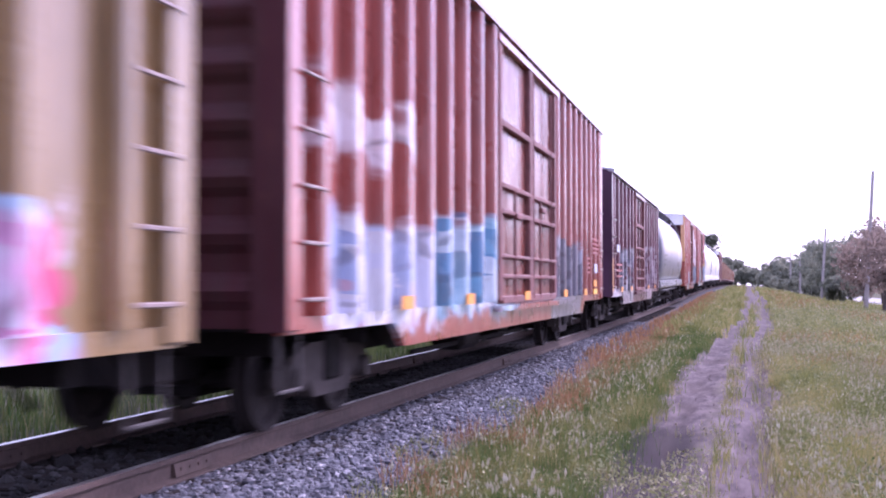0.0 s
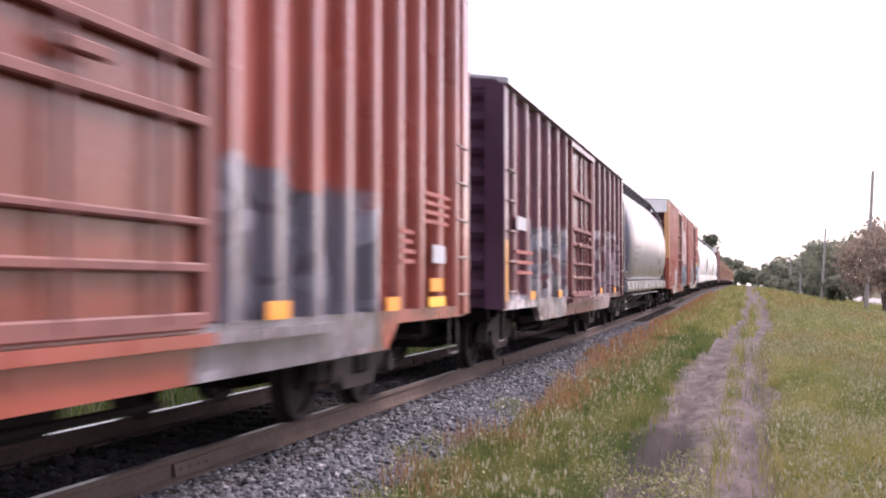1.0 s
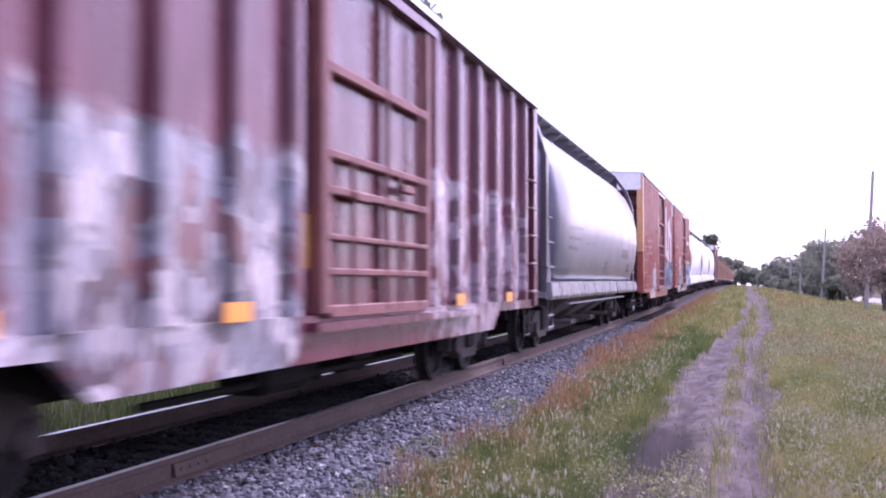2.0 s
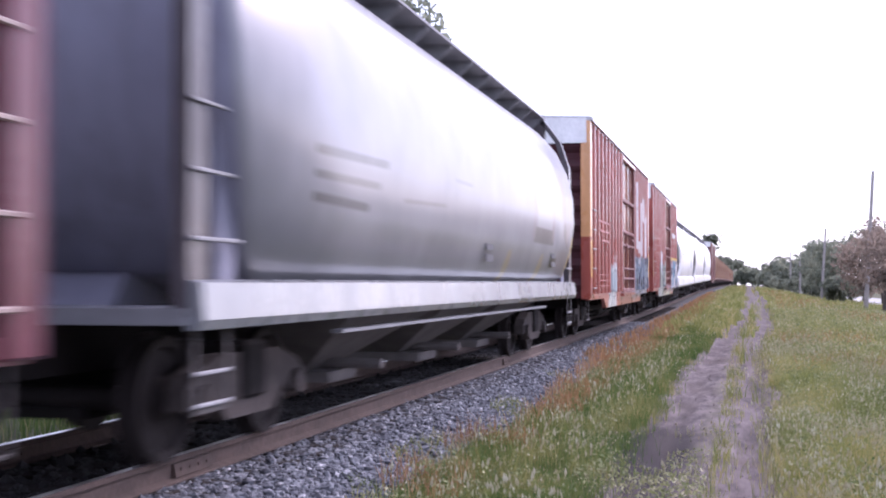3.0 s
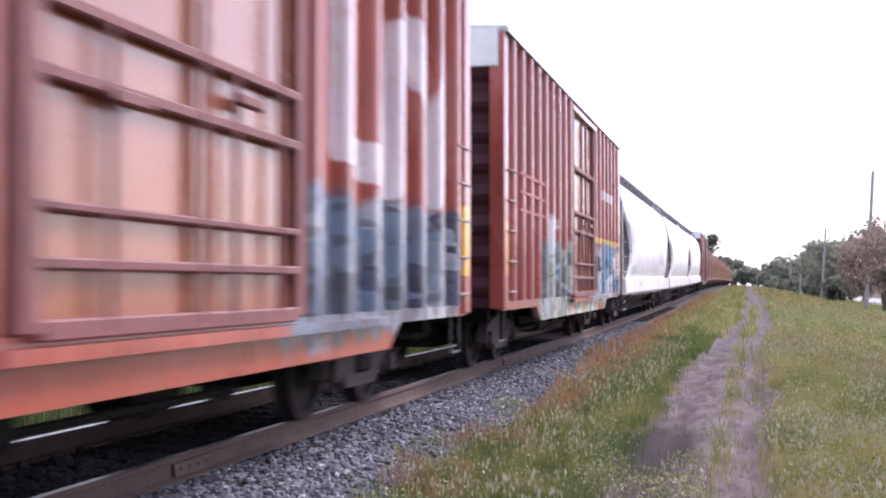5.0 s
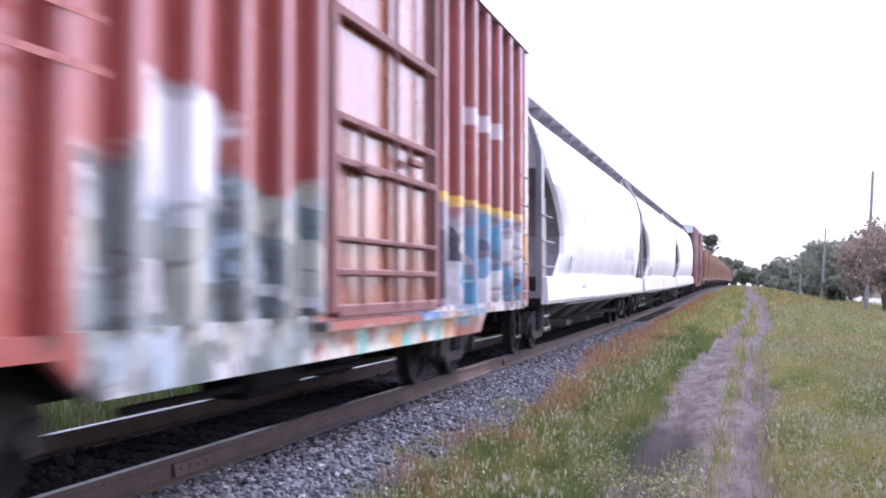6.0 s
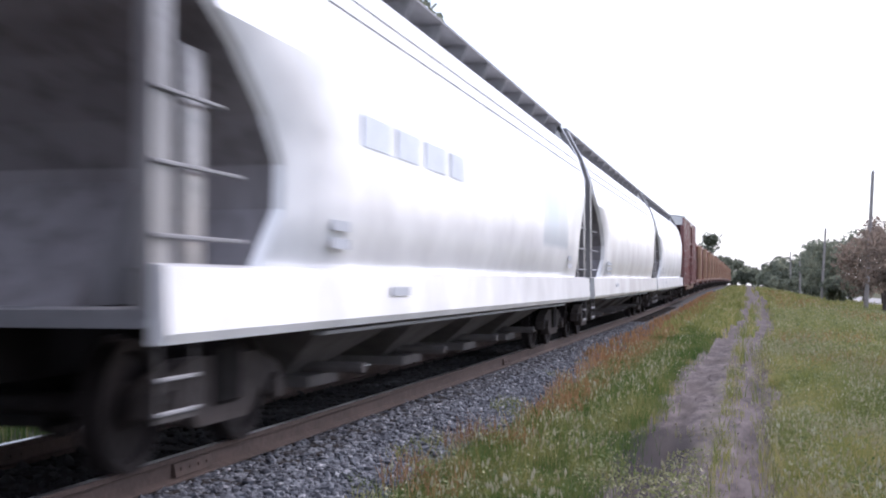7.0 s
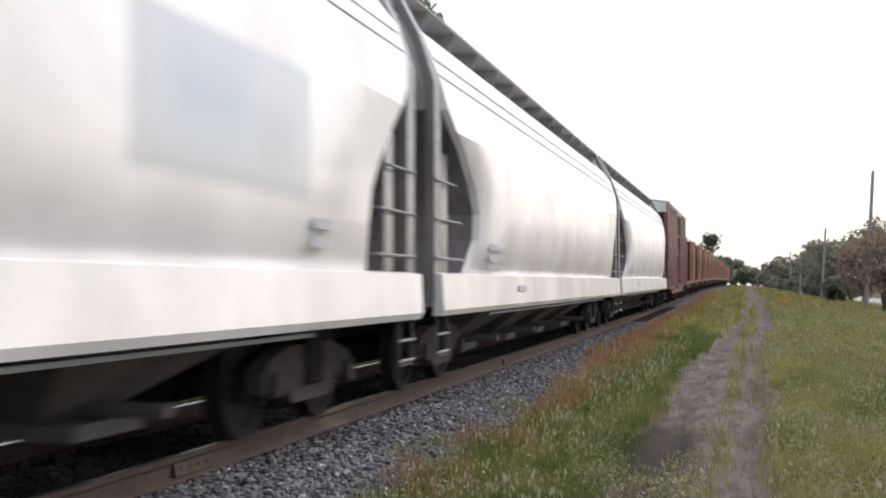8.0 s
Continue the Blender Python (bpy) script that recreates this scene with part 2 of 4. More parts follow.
def underframe(car, length, z, half=1.25):
    bm = bmesh.new()
    box(bm, -0.35, 0.35, 0.1, length - 0.1, z - 0.42, z, 0.02)
    part("centre_sill", bm, GREASE, car)
    for i in range(9):
        bm = bmesh.new()
        y = 0.6 + i * (length - 1.2) / 8
        box(bm, -half, half, y - 0.07, y + 0.07, z - 0.2, z - 0.003)
        part("crossbearer", bm, GREASE, car)
    bm = bmesh.new()
    box(bm, 0.55, 1.0, length * 0.42, length * 0.42 + 1.1, z - 0.55, z - 0.15, 0.08)
    rod(bm, (0.9, length * 0.3, z - 0.45), (0.9, length * 0.68, z - 0.45), 0.03)
    rod(bm, (0.7, length * 0.58, z - 0.35), (0.7, length * 0.58 + 0.7, z - 0.35), 0.2, 12)
    part("brake_gear", bm, GREASE, car)
    for yy in (2.35, length - 2.35):
        for q in (-1, 1):
            bm = bmesh.new()
            box(bm, -0.72, 0.72, yy + q * 0.36 - 0.05, yy + q * 0.36 + 0.05, 0.30, 0.42, 0.015)
            rod(bm, (0.1, yy + q * 0.36, 0.36), (0.25, yy + q * 0.95, 0.62), 0.03)
            part("brake_beam", bm, GREASE, car)
    for q in (-1, 1):
        bm = bmesh.new()
        prism(bm, [(3.6, z - 0.02), (length - 3.6, z - 0.02), (length - 4.4, z - 0.34), (4.4, z - 0.34)], "x", q * 0.98, q * 1.02)
        part("side_girder", bm, GREASE, car)


# ---- boxcars ----
def boxcar(label, y_front, length, eave, paint, end_paint, roof_paint, door_paint, door, ribs_front, ribs_rear, sill=0.86, belly=(2.7, 0.62),
           rib=(0.20, 0.13), peak=0.22, gap=1.1, corrugations=9, cap=0.0, split=0.0, group=""):
    """A boxcar; its origin lies at rail level under the middle of its front end, and it reaches along +y."""
    car = tagged(new("boxcar"), label, "freight car", group or "cars of the freight train", "thing")
    w = 1.5
    for s in (-1, 1):
        bm = bmesh.new()
        box(bm, s * (w - 0.06), s * w, 0.06, length - 0.06, sill, eave)
        part("side_wall", bm, paint, car)
    bm = bmesh.new()
    box(bm, -w + 0.06, w - 0.06, 0.06, length - 0.06, sill, sill + 0.12)
    part("floor_plate", bm, GREASE, car)
    # roof: a shallow gable with overhanging eaves and cross ribs
    bm = bmesh.new()
    prism(bm, [(-w - 0.15, eave - 0.06), (-w - 0.15, eave + 0.015), (0, eave + peak), (w + 0.15, eave + 0.015), (w + 0.15, eave - 0.06), (w - 0.05, eave - 0.02), (0, eave + peak - 0.07), (-w + 0.05, eave - 0.02)], "y", -0.02, length + 0.02)
    n = int(length / 1.2)
    for i in range(n + 1):
        y = 0.1 + i * (length - 0.2) / n
        prism(bm, [(-w - 0.12, eave + 0.02), (0, eave + peak), (w + 0.12, eave + 0.02), (w + 0.12, eave + 0.045), (0, eave + peak + 0.035), (-w - 0.12, eave + 0.045)], "y", y - 0.04, y + 0.04)
    part("roof", bm, roof_paint, car)
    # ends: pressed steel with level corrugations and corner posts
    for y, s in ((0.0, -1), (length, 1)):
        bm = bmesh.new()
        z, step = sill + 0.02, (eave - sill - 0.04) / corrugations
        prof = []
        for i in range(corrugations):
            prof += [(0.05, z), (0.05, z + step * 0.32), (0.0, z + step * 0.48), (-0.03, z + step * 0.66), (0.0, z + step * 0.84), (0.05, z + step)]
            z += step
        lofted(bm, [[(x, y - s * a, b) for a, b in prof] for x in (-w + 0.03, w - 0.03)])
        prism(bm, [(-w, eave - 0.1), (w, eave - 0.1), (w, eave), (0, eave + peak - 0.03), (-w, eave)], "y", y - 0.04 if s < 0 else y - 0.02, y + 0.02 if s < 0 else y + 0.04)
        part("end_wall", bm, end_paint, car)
        if cap:
            bm = bmesh.new()
            prism(bm, [(-w - 0.02, eave - cap), (w + 0.02, eave - cap), (w + 0.02, eave - 0.005), (0, eave + peak - 0.04), (-w - 0.02, eave - 0.005)], "y", y - 0.07 if s < 0 else y - 0.01, y + 0.01 if s < 0 else y + 0.07)
            part("end_cap", bm, PALE, car, "pale galvanised roof end")
        for sx in (-1, 1):
            bm = bmesh.new()
            box(bm, sx * (w - 0.1), sx * (w + 0.10), y - 0.06 if s < 0 else y - 0.22, y + 0.22 if s < 0 else y + 0.06, sill, eave - 0.05, 0.015)
            part("corner_post", bm, paint, car)
            if not cap:
                # Added plate: carries the end colour and its painted shade over the post.
                bm = bmesh.new()
                box(bm, sx * (w - 0.16), sx * (w + 0.10), y + s * 0.062, y + s * 0.085, sill, eave - 0.05)
                part("added_end_plate", bm, end_paint, car)
    # side sills that hang deeper between the trucks
    for s in (-1, 1):
        bm = bmesh.new()
        a, zb = belly
        prism(bm, [(0.0, sill - 0.02), (0.0, sill + 0.10), (length, sill + 0.10), (length, sill - 0.02), (length - a, sill - 0.02), (length - a - 0.35, zb), (a + 0.35, zb), (a, sill - 0.02)], "x", s * (w - 0.02), s * (w + 0.06))
        part("side_sill", bm, paint, car)
    # outside ribs
    rw, rd = rib
    bm = bmesh.new()
    prism(bm, [(w, -rw * 0.5), (w + rd * 0.8, -rw * 0.42), (w + rd, -rw * 0.25), (w + rd, rw * 0.25), (w + rd * 0.8, rw * 0.42), (w, rw * 0.5)], "y", 0, 1)
    for v in bm.verts:
        x, y, z = v.co
        v.co = (x, z, sill + 0.1 + y * (eave - sill - 0.17))
    rib_mesh = mesh_of("rib", bm)
    rib_mesh.materials.append(paint)
    d0, d1 = door
    spots = [0.25 + (d0 - 0.25) * (i + 0.5) / ribs_front for i in range(ribs_front)] + [d1 + (length - 0.25 - d1) * (i + 0.5) / ribs_rear for i in range(ribs_rear)]
    for y in spots:
        for turn in (0, 180):
            me = rib_mesh.copy()
            me.transform(pose(0, y, 0, 0, 0, turn))
            piece("rib", me, car)
    # sliding doors
    for s in (1, -1):
        bm = bmesh.new()
        zb, zt = sill + 0.06, eave - 0.22
        box(bm, s * w, s * (w + 0.05), d0 + 0.05, d1 - 0.05, zb, zt)
        dd = part("door", bm, door_paint, car)
        for k in (0.5,):
            bm = bmesh.new()
            y = d0 + (d1 - d0) * k
            box(bm, s * (w + 0.05), s * (w + 0.08), y - 0.03, y + 0.03, zb, zt)
            part("stiffener", bm, door_paint, dd)
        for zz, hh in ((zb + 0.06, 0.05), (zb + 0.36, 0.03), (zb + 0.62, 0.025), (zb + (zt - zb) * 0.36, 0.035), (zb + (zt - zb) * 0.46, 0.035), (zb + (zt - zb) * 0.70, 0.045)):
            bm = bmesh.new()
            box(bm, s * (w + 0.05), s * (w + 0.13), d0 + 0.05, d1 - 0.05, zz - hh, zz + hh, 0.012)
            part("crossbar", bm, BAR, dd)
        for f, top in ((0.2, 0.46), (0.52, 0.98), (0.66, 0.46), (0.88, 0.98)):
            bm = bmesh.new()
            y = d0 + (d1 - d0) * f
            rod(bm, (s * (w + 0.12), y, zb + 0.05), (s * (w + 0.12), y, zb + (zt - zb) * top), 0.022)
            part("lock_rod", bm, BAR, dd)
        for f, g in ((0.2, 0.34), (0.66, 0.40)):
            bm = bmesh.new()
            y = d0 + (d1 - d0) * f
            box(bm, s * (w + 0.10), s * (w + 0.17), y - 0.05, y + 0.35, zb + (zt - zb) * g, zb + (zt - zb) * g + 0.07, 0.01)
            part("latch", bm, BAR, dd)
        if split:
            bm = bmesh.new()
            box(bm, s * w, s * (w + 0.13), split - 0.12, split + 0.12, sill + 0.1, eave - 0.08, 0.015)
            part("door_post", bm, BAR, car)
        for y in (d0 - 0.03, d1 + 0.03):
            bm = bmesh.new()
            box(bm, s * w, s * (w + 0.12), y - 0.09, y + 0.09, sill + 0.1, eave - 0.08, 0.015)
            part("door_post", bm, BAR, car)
        bm = bmesh.new()
        box(bm, s * (w + 0.08), s * (w + 0.16), d0 - 0.3, d1 + 2.2, sill - 0.02, sill + 0.05)
        part("door_track", bm, paint, car)
        bm = bmesh.new()
        box(bm, s * (w + 0.06), s * (w + 0.14), d0 - 0.2, d1 + 0.3, eave - 0.21, eave - 0.12)
        part("door_rail", bm, paint, car)
    # ladders
    for y0 in (0.18, length - 0.62):
        for s in (1, -1):
            for i in range(5):
                bm = bmesh.new()
                z = sill + 0.22 + i * 0.40
                rod(bm, (s * (w + 0.13), y0, z), (s * (w + 0.13), y0 + 0.46, z), 0.016)
                for yy in (y0, y0 + 0.46):
                    rod(bm, (s * (w + 0.02), yy, z), (s * (w + 0.13), yy, z), 0.014)
                part("rung", bm, RUNG, car, "rusty worn ladder rung")
    for y in (0.25, length - 0.25):
        bm = bmesh.new()
        for yy in (y - 0.2, y + 0.2):
            box(bm, 1.48, 1.495, yy - 0.014, yy + 0.014, 0.43, sill + 0.02)
        rod(bm, (1.49, y - 0.2, 0.44), (1.49, y + 0.2, 0.44), 0.014)
        part("stirrup_step", bm, STEP, car)
    underframe(car, length, sill)
    couplers(car, length, gap)
    for y in (2.35, length - 2.35):
        truck(car, y)
    movers.append((car, y_front))
    return car


def words(car, y0, y1, z, size, material, x=1.634):
    """A line of stencilled writing too far gone to read, as a row of bars."""
    y = y0
    while y < y1 - 0.05:
        e = min(y1, y + size * random.uniform(1.5, 4.5))
        bm = bmesh.new()
        box(bm, x, x + 0.005, y, e, z - size / 2, z + size / 2)
        part("marking", bm, material, car)
        y = e + size * 0.9


def stencil(car, y0, y1, z0, z1, material, x=1.512, label=""):
    """A plain stencilled bar on the camera's side of a car."""
    bm = bmesh.new()
    box(bm, x, x + 0.006, y0, y1, z0, z1)
    return part("marking", bm, material, car, label)


# ---- covered hoppers ----
def hopper(label, y_front, length, paint, end_paint, outline, inset, bays=4, group="", post_paint=None, round_end=False, sill_paint=None, sill_top=1.29, deck=4.42):
    """A covered hopper. outline: (half width, height) up one side; inset: how far the side sheet's end stands back at each of those heights."""
    car = tagged(new("covered_hopper"), label, "freight car", group or "cars of the freight train", "thing")
    bm = bmesh.new()
    rings = []
    for (w, z), a in zip(outline, inset):
        c = 0.07
        y0, y1 = a, length - a
        rings.append([(-w, y0 + c, z), (-w + c, y0, z), (w - c, y0, z), (w, y0 + c, z)] +
                     [(w, y0 + (y1 - y0) * k / 8, z) for k in range(1, 8)] + [(w, y1 - c, z), (w - c, y1, z), (-w + c, y1, z), (-w, y1 - c, z)] +
                     [(-w, y1 - (y1 - y0) * k / 8, z) for k in range(1, 8)])
    rows = lofted(bm, rings, True)
    bm.faces.new(rows[0][::-1])
    bm.faces.new(rows[-1])
    bmesh.ops.recalc_face_normals(bm, faces=bm.faces)
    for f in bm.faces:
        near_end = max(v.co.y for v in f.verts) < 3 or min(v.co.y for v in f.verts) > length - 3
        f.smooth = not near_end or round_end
        # End faces take the shade-toned paint, on white hoppers only below 3 m.
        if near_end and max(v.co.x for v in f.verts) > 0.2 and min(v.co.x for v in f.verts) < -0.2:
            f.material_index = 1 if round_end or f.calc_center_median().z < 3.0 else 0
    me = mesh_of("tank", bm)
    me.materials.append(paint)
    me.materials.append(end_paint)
    piece("tank", me, car)
    for s in (-1, 1):
        bm = bmesh.new()
        low = 0.92 if round_end else 0.855
        prism(bm, [(s * 1.44, low), (s * 1.53, low), (s * 1.56, low + 0.06), (s * 1.54, sill_top), (s * 1.44, sill_top + 0.02)], "y", 0.05, length - 0.05)
        part("side_sill", bm, sill_paint or paint, car)
        bm = bmesh.new()
        prism(bm, [(s * 1.36, 0.795), (s * 1.45, 0.795), (s * 1.45, 0.825), (s * 1.36, 0.825)], "y", 2.9, length - 2.9)
        part("sill_flange", bm, GALV, car)
    top = outline[-1][1]
    # running boards and hatch trough
    for s in (-1, 1):
        bm = bmesh.new()
        box(bm, s * 0.50, s * 0.98, 0.0, length, deck, deck + 0.03)
        part("running_board", bm, GALV, car)
        for i in range(14):
            bm = bmesh.new()
            y = 0.3 + i * (length - 0.6) / 13
            prism(bm, [(s * 0.5, top - 0.08), (s * 0.5, deck - 0.003), (s * 0.96, deck - 0.003), (s * 0.96, deck - 0.04), (s * 0.8, top - 0.08)], "y", y - 0.025, y + 0.025)
            part("bracket", bm, GALV, car)
    bm = bmesh.new()
    box(bm, -0.28, 0.28, 0.8, length - 0.8, top - 0.02, deck + 0.03, 0.03)
    part("hatch_cover", bm, paint, car)
    for y, s in ((0, -1), (length, 1)):
        bm = bmesh.new()
        box(bm, -1.45, 1.45, y, y - s * 1.0, 0.95, 1.05)
        part("platform", bm, GALV, car)
        bm = bmesh.new()
        prism(bm, [(y - s * 0.9, 1.05), (y - s * 2.4, 2.6), (y - s * 2.4, 1.05)], "x", -0.5, 0.5)
        part("slope_brace", bm, end_paint, car)
        for sx in (-1, 1):
            bm = bmesh.new()
            lofted(bm, [[(sx * x, y - s * 0.03, z), (sx * (x - 0.10), y - s * 0.03, z), (sx * (x - 0.10), y - s * 0.30, z), (sx * x, y - s * 0.30, z)] for x, z in ((1.46, 1.0), (1.46, 3.3), (1.30, 3.8), (0.98, deck - 0.02))], True)
            part("end_post", bm, post_paint or hopper_post, car, "grimy grey end post")
            bm = bmesh.new()
            box(bm, sx * 1.36, sx * 1.40, y - s * 0.86, y - s * 0.56, 1.05, 2.62, 0.012)
            part("ladder_rail", bm, end_paint if round_end else hopper_plate, car)
            for i in range(4):
                bm = bmesh.new()
                z = 1.05 + i * 0.41
                far = 0.75 if round_end else (0.62, 1.30, 1.25, 0.95)[i]
                rod(bm, (sx * 1.475, y - s * 0.06, z), (sx * 1.475, y - s * far, z), 0.015)
                rod(bm, (sx * 1.40, y - s * far, z), (sx * 1.475, y - s * far, z), 0.013)
                part("rung", bm, GALV, car, "pale ladder rung")
        bm = bmesh.new()
        box(bm, -1.0, 1.0, y - s * 0.05, y - s * 0.30, top - 0.25, deck - 0.05)
        part("end_beam", bm, post_paint or paint, car)
        bm = bmesh.new()
        box(bm, 1.455, 1.47, y - s * 0.60, y - s * 0.10, 0.42, 0.455)
        stirrup = part("stirrup_step", bm, STEP, car)
        for yy in (y - s * 0.12, y - s * 0.58):
            bm = bmesh.new()
            box(bm, 1.455, 1.47, yy - 0.02, yy + 0.02, 0.456, 0.95)
            part("hanger", bm, STEP, stirrup)
        for z in (0.47, 0.66):
            bm = bmesh.new()
            rod(bm, (1.475, y - s * 0.1, z), (1.475, y - s * 0.6, z), 0.014)
            part("tread", bm, GALV, stirrup, "pale worn tread")
    # discharge chutes
    span = length - 6.4
    for i in range(bays):
        yc = 3.2 + span * (i + 0.5) / bays
        h = span / bays * 0.46
        bm = bmesh.new()
        lofted(bm, [[(-1.4, yc - h, 0.95), (1.4, yc - h, 0.95), (1.4, yc + h, 0.95), (-1.4, yc + h, 0.95)], [(-0.5, yc - 0.35, 0.34), (0.5, yc - 0.35, 0.34), (0.5, yc + 0.35, 0.34), (-0.5, yc + 0.35, 0.34)]], True)
        box(bm, -0.8, 0.8, yc - 0.4, yc + 0.4, 0.26, 0.36)
        rod(bm, (-1.2, yc, 0.42), (1.2, yc, 0.42), 0.05, 8)
        part("discharge_chute", bm, CHUTE, car)
    bm = bmesh.new()
    box(bm, -0.3, 0.3, 0.1, length - 0.1, 0.6, 0.95)
    part("centre_sill", bm, GREASE, car)
    couplers(car, length, 0.5)
    for y in (1.9, length - 1.9):
        truck(car, y)
    movers.append((car, y_front))
    return car


movers = []             # every car of the train, and where its front end stands at the start

# ---- the train ----
RED, BROWN = (0.30, 0.085, 0.060), (0.19, 0.06, 0.05)
WHITE = (0.64, 0.65, 0.68)
tan = worn_paint("tan_boxcar_paint", (0.235, 0.145, 0.05), wear=0.3, streak=0.3, seed=1.0,
                 strokes=[(13.6, 1.18, 14.75, 1.17, 0.09, (0.50, 0.03, 0.13)), (13.9, 0.9, 14.7, 0.86, 0.11, (0.60, 0.20, 0.40)), (13.5, 1.5, 14.55, 1.45, 0.10, (0.34, 0.50, 0.66))],
                 graffiti=[(11.0, 14.8, 0.7, 1.62, [(0.62, 0.06, 0.22), (0.66, 0.30, 0.50), (0.56, 0.04, 0.16), (0.30, 0.46, 0.66), (0.66, 0.28, 0.50), (0.60, 0.58, 0.68), (0.60, 0.12, 0.30)], 2.2, 0.7)])
rust_b = worn_paint("faded_red_paint", (0.27, 0.056, 0.036), seed=2.0, wear=0.3, streak=0.25,
                    graffiti=[(0.75, 4.6, 0.8, 1.75, [WHITE, (0.60, 0.62, 0.72), WHITE, (0.34, 0.42, 0.60), WHITE, (0.52, 0.30, 0.34), (0.46, 0.58, 0.74)], 2.4, 0.86),
                              (4.3, 8.5, 0.85, 1.9, [(0.16, 0.40, 0.56), (0.50, 0.68, 0.75), (0.07, 0.22, 0.38), (0.62, 0.70, 0.74), (0.30, 0.55, 0.66), (0.10, 0.30, 0.46)], 2.3, 0.86),
                              (0.6, 3.7, 2.25, 2.85, [(0.72, 0.66, 0.68), (0.66, 0.58, 0.58)], 2.4, 0.50),
                              (11.9, 15.6, 0.5, 1.95, [(0.10, 0.11, 0.14), (0.15, 0.16, 0.20), (0.12, 0.12, 0.15), (0.30, 0.31, 0.36)], 1.8, 0.9)])
plum = worn_paint("faded_maroon_paint", (0.10, 0.019, 0.034), gloss=0.25, coat=0.2, seed=3.0, wear=0.3, streak=0.3,
                  graffiti=[(2.4, 5.75, 0.5, 2.1, [(0.26, 0.27, 0.30), (0.17, 0.17, 0.20), (0.36, 0.34, 0.35), (0.08, 0.055, 0.07), (0.23, 0.23, 0.27), (0.48, 0.45, 0.45), (0.14, 0.04, 0.04)], 3.0, 0.78),
                            (9.3, 15.0, 0.5, 2.3, [(0.44, 0.38, 0.40), (0.27, 0.20, 0.23), (0.11, 0.05, 0.07), (0.36, 0.30, 0.34)], 3.0, 0.56), (0.2, 2.4, 0.5, 1.0, [(0.62, 0.60, 0.64)], 2.0, 0.6)],
                  stripes=[(0.0, 0.32, 0.96, 1.76, (0.62, 0.30, 0.05)), (5.95, 6.22, 1.3, 1.7, (0.70, 0.38, 0.04))])
red_e = worn_paint("red_oxide_paint", (0.31, 0.066, 0.040), seed=4.0, wear=0.25, streak=0.25,
                   graffiti=[(3.6, 5.4, 0.5, 1.55, [(0.52, 0.58, 0.58), (0.36, 0.44, 0.46), (0.60, 0.64, 0.64)], 1.9, 0.8), (4.3, 4.8, 1.4, 1.9, [(0.72, 0.72, 0.7)], 1.9, 0.9),
                             (9.6, 15.0, 0.75, 1.9, [(0.05, 0.07, 0.12), (0.15, 0.21, 0.27), (0.25, 0.31, 0.35), (0.06, 0.09, 0.14), (0.17, 0.24, 0.31), (0.03, 0.05, 0.09), (0.40, 0.44, 0.48)], 2.8, 0.9)],
                   strokes=[(10.85, 1.05, 11.0, 1.38, 0.13, (0.62, 0.44, 0.10)), (12.45, 1.08, 12.75, 1.4, 0.12, (0.62, 0.44, 0.10)), (11.0, 3.9, 11.0, 2.3, 0.17, (0.64, 0.58, 0.58)), (11.0, 2.3, 12.35, 2.1, 0.17, (0.64, 0.58, 0.58)), (12.35, 2.1, 12.5, 3.4, 0.17, (0.64, 0.58, 0.58)),
                            (13.05, 3.6, 13.85, 2.1, 0.17, (0.66, 0.60, 0.60)), (13.85, 2.1, 14.2, 3.6, 0.17, (0.66, 0.60, 0.60))],
                   stripes=[(0.0, 0.42, 1.3, 2.06, (0.80, 0.42, 0.04)), (-0.1, 0.24, 2.12, 4.6, (0.66, 0.34, 0.14)), (15.0, 15.36, 1.28, 2.05, (0.80, 0.42, 0.04))])
red_f = worn_paint("brick_red_paint", (0.30, 0.062, 0.044), seed=5.0, wear=0.25, streak=0.25,
                   graffiti=[(2.9, 6.2, 0.4, 1.85, [(0.36, 0.40, 0.40), (0.14, 0.19, 0.18), (0.60, 0.62, 0.62), (0.24, 0.30, 0.28), (0.04, 0.05, 0.06), (0.42, 0.44, 0.36), (0.10, 0.16, 0.16), (0.34, 0.44, 0.50)], 3.4, 0.88),
                             (3.5, 4.7, 1.7, 2.25, [(0.72, 0.72, 0.72)], 1.6, 0.9),
                             (8.9, 9.85, 0.7, 1.75, [(0.05, 0.22, 0.52), (0.06, 0.36, 0.62), (0.04, 0.20, 0.45)], 1.8, 0.92),
                             (9.7, 14.8, 0.75, 2.02, [(0.74, 0.72, 0.72), (0.50, 0.48, 0.50), (0.24, 0.24, 0.29), (0.74, 0.72, 0.70), (0.06, 0.06, 0.09), (0.08, 0.30, 0.46), (0.40, 0.32, 0.34)], 3.2, 0.88),
                             (6.3, 10.6, 0.4, 0.8, [(0.10, 0.52, 0.50), (0.66, 0.64, 0.56), (0.70, 0.28, 0.06), (0.62, 0.66, 0.56)], 1.6, 0.9)],
                   stripes=[(9.5, 14.6, 2.02, 2.14, (0.72, 0.46, 0.05)), (11.1, 13.3, 3.0, 3.2, (0.6, 0.5, 0.5)), (0.0, 0.35, 1.3, 2.0, (0.55, 0.24, 0.05)), (14.68, 15.0, 1.3, 1.95, (0.6, 0.28, 0.04))])
roof_red = worn_paint("rusty_roof_paint", (0.20, 0.07, 0.055), wear=0.5, streak=0.3, seed=22.0)
FAINT = plain("faded_grey_stencil", (0.40, 0.42, 0.45), 0.7, 0.0, 0.1, 9)
maroon_j = worn_paint("dark_red_paint", (0.17, 0.045, 0.042), seed=6.0, wear=0.3)
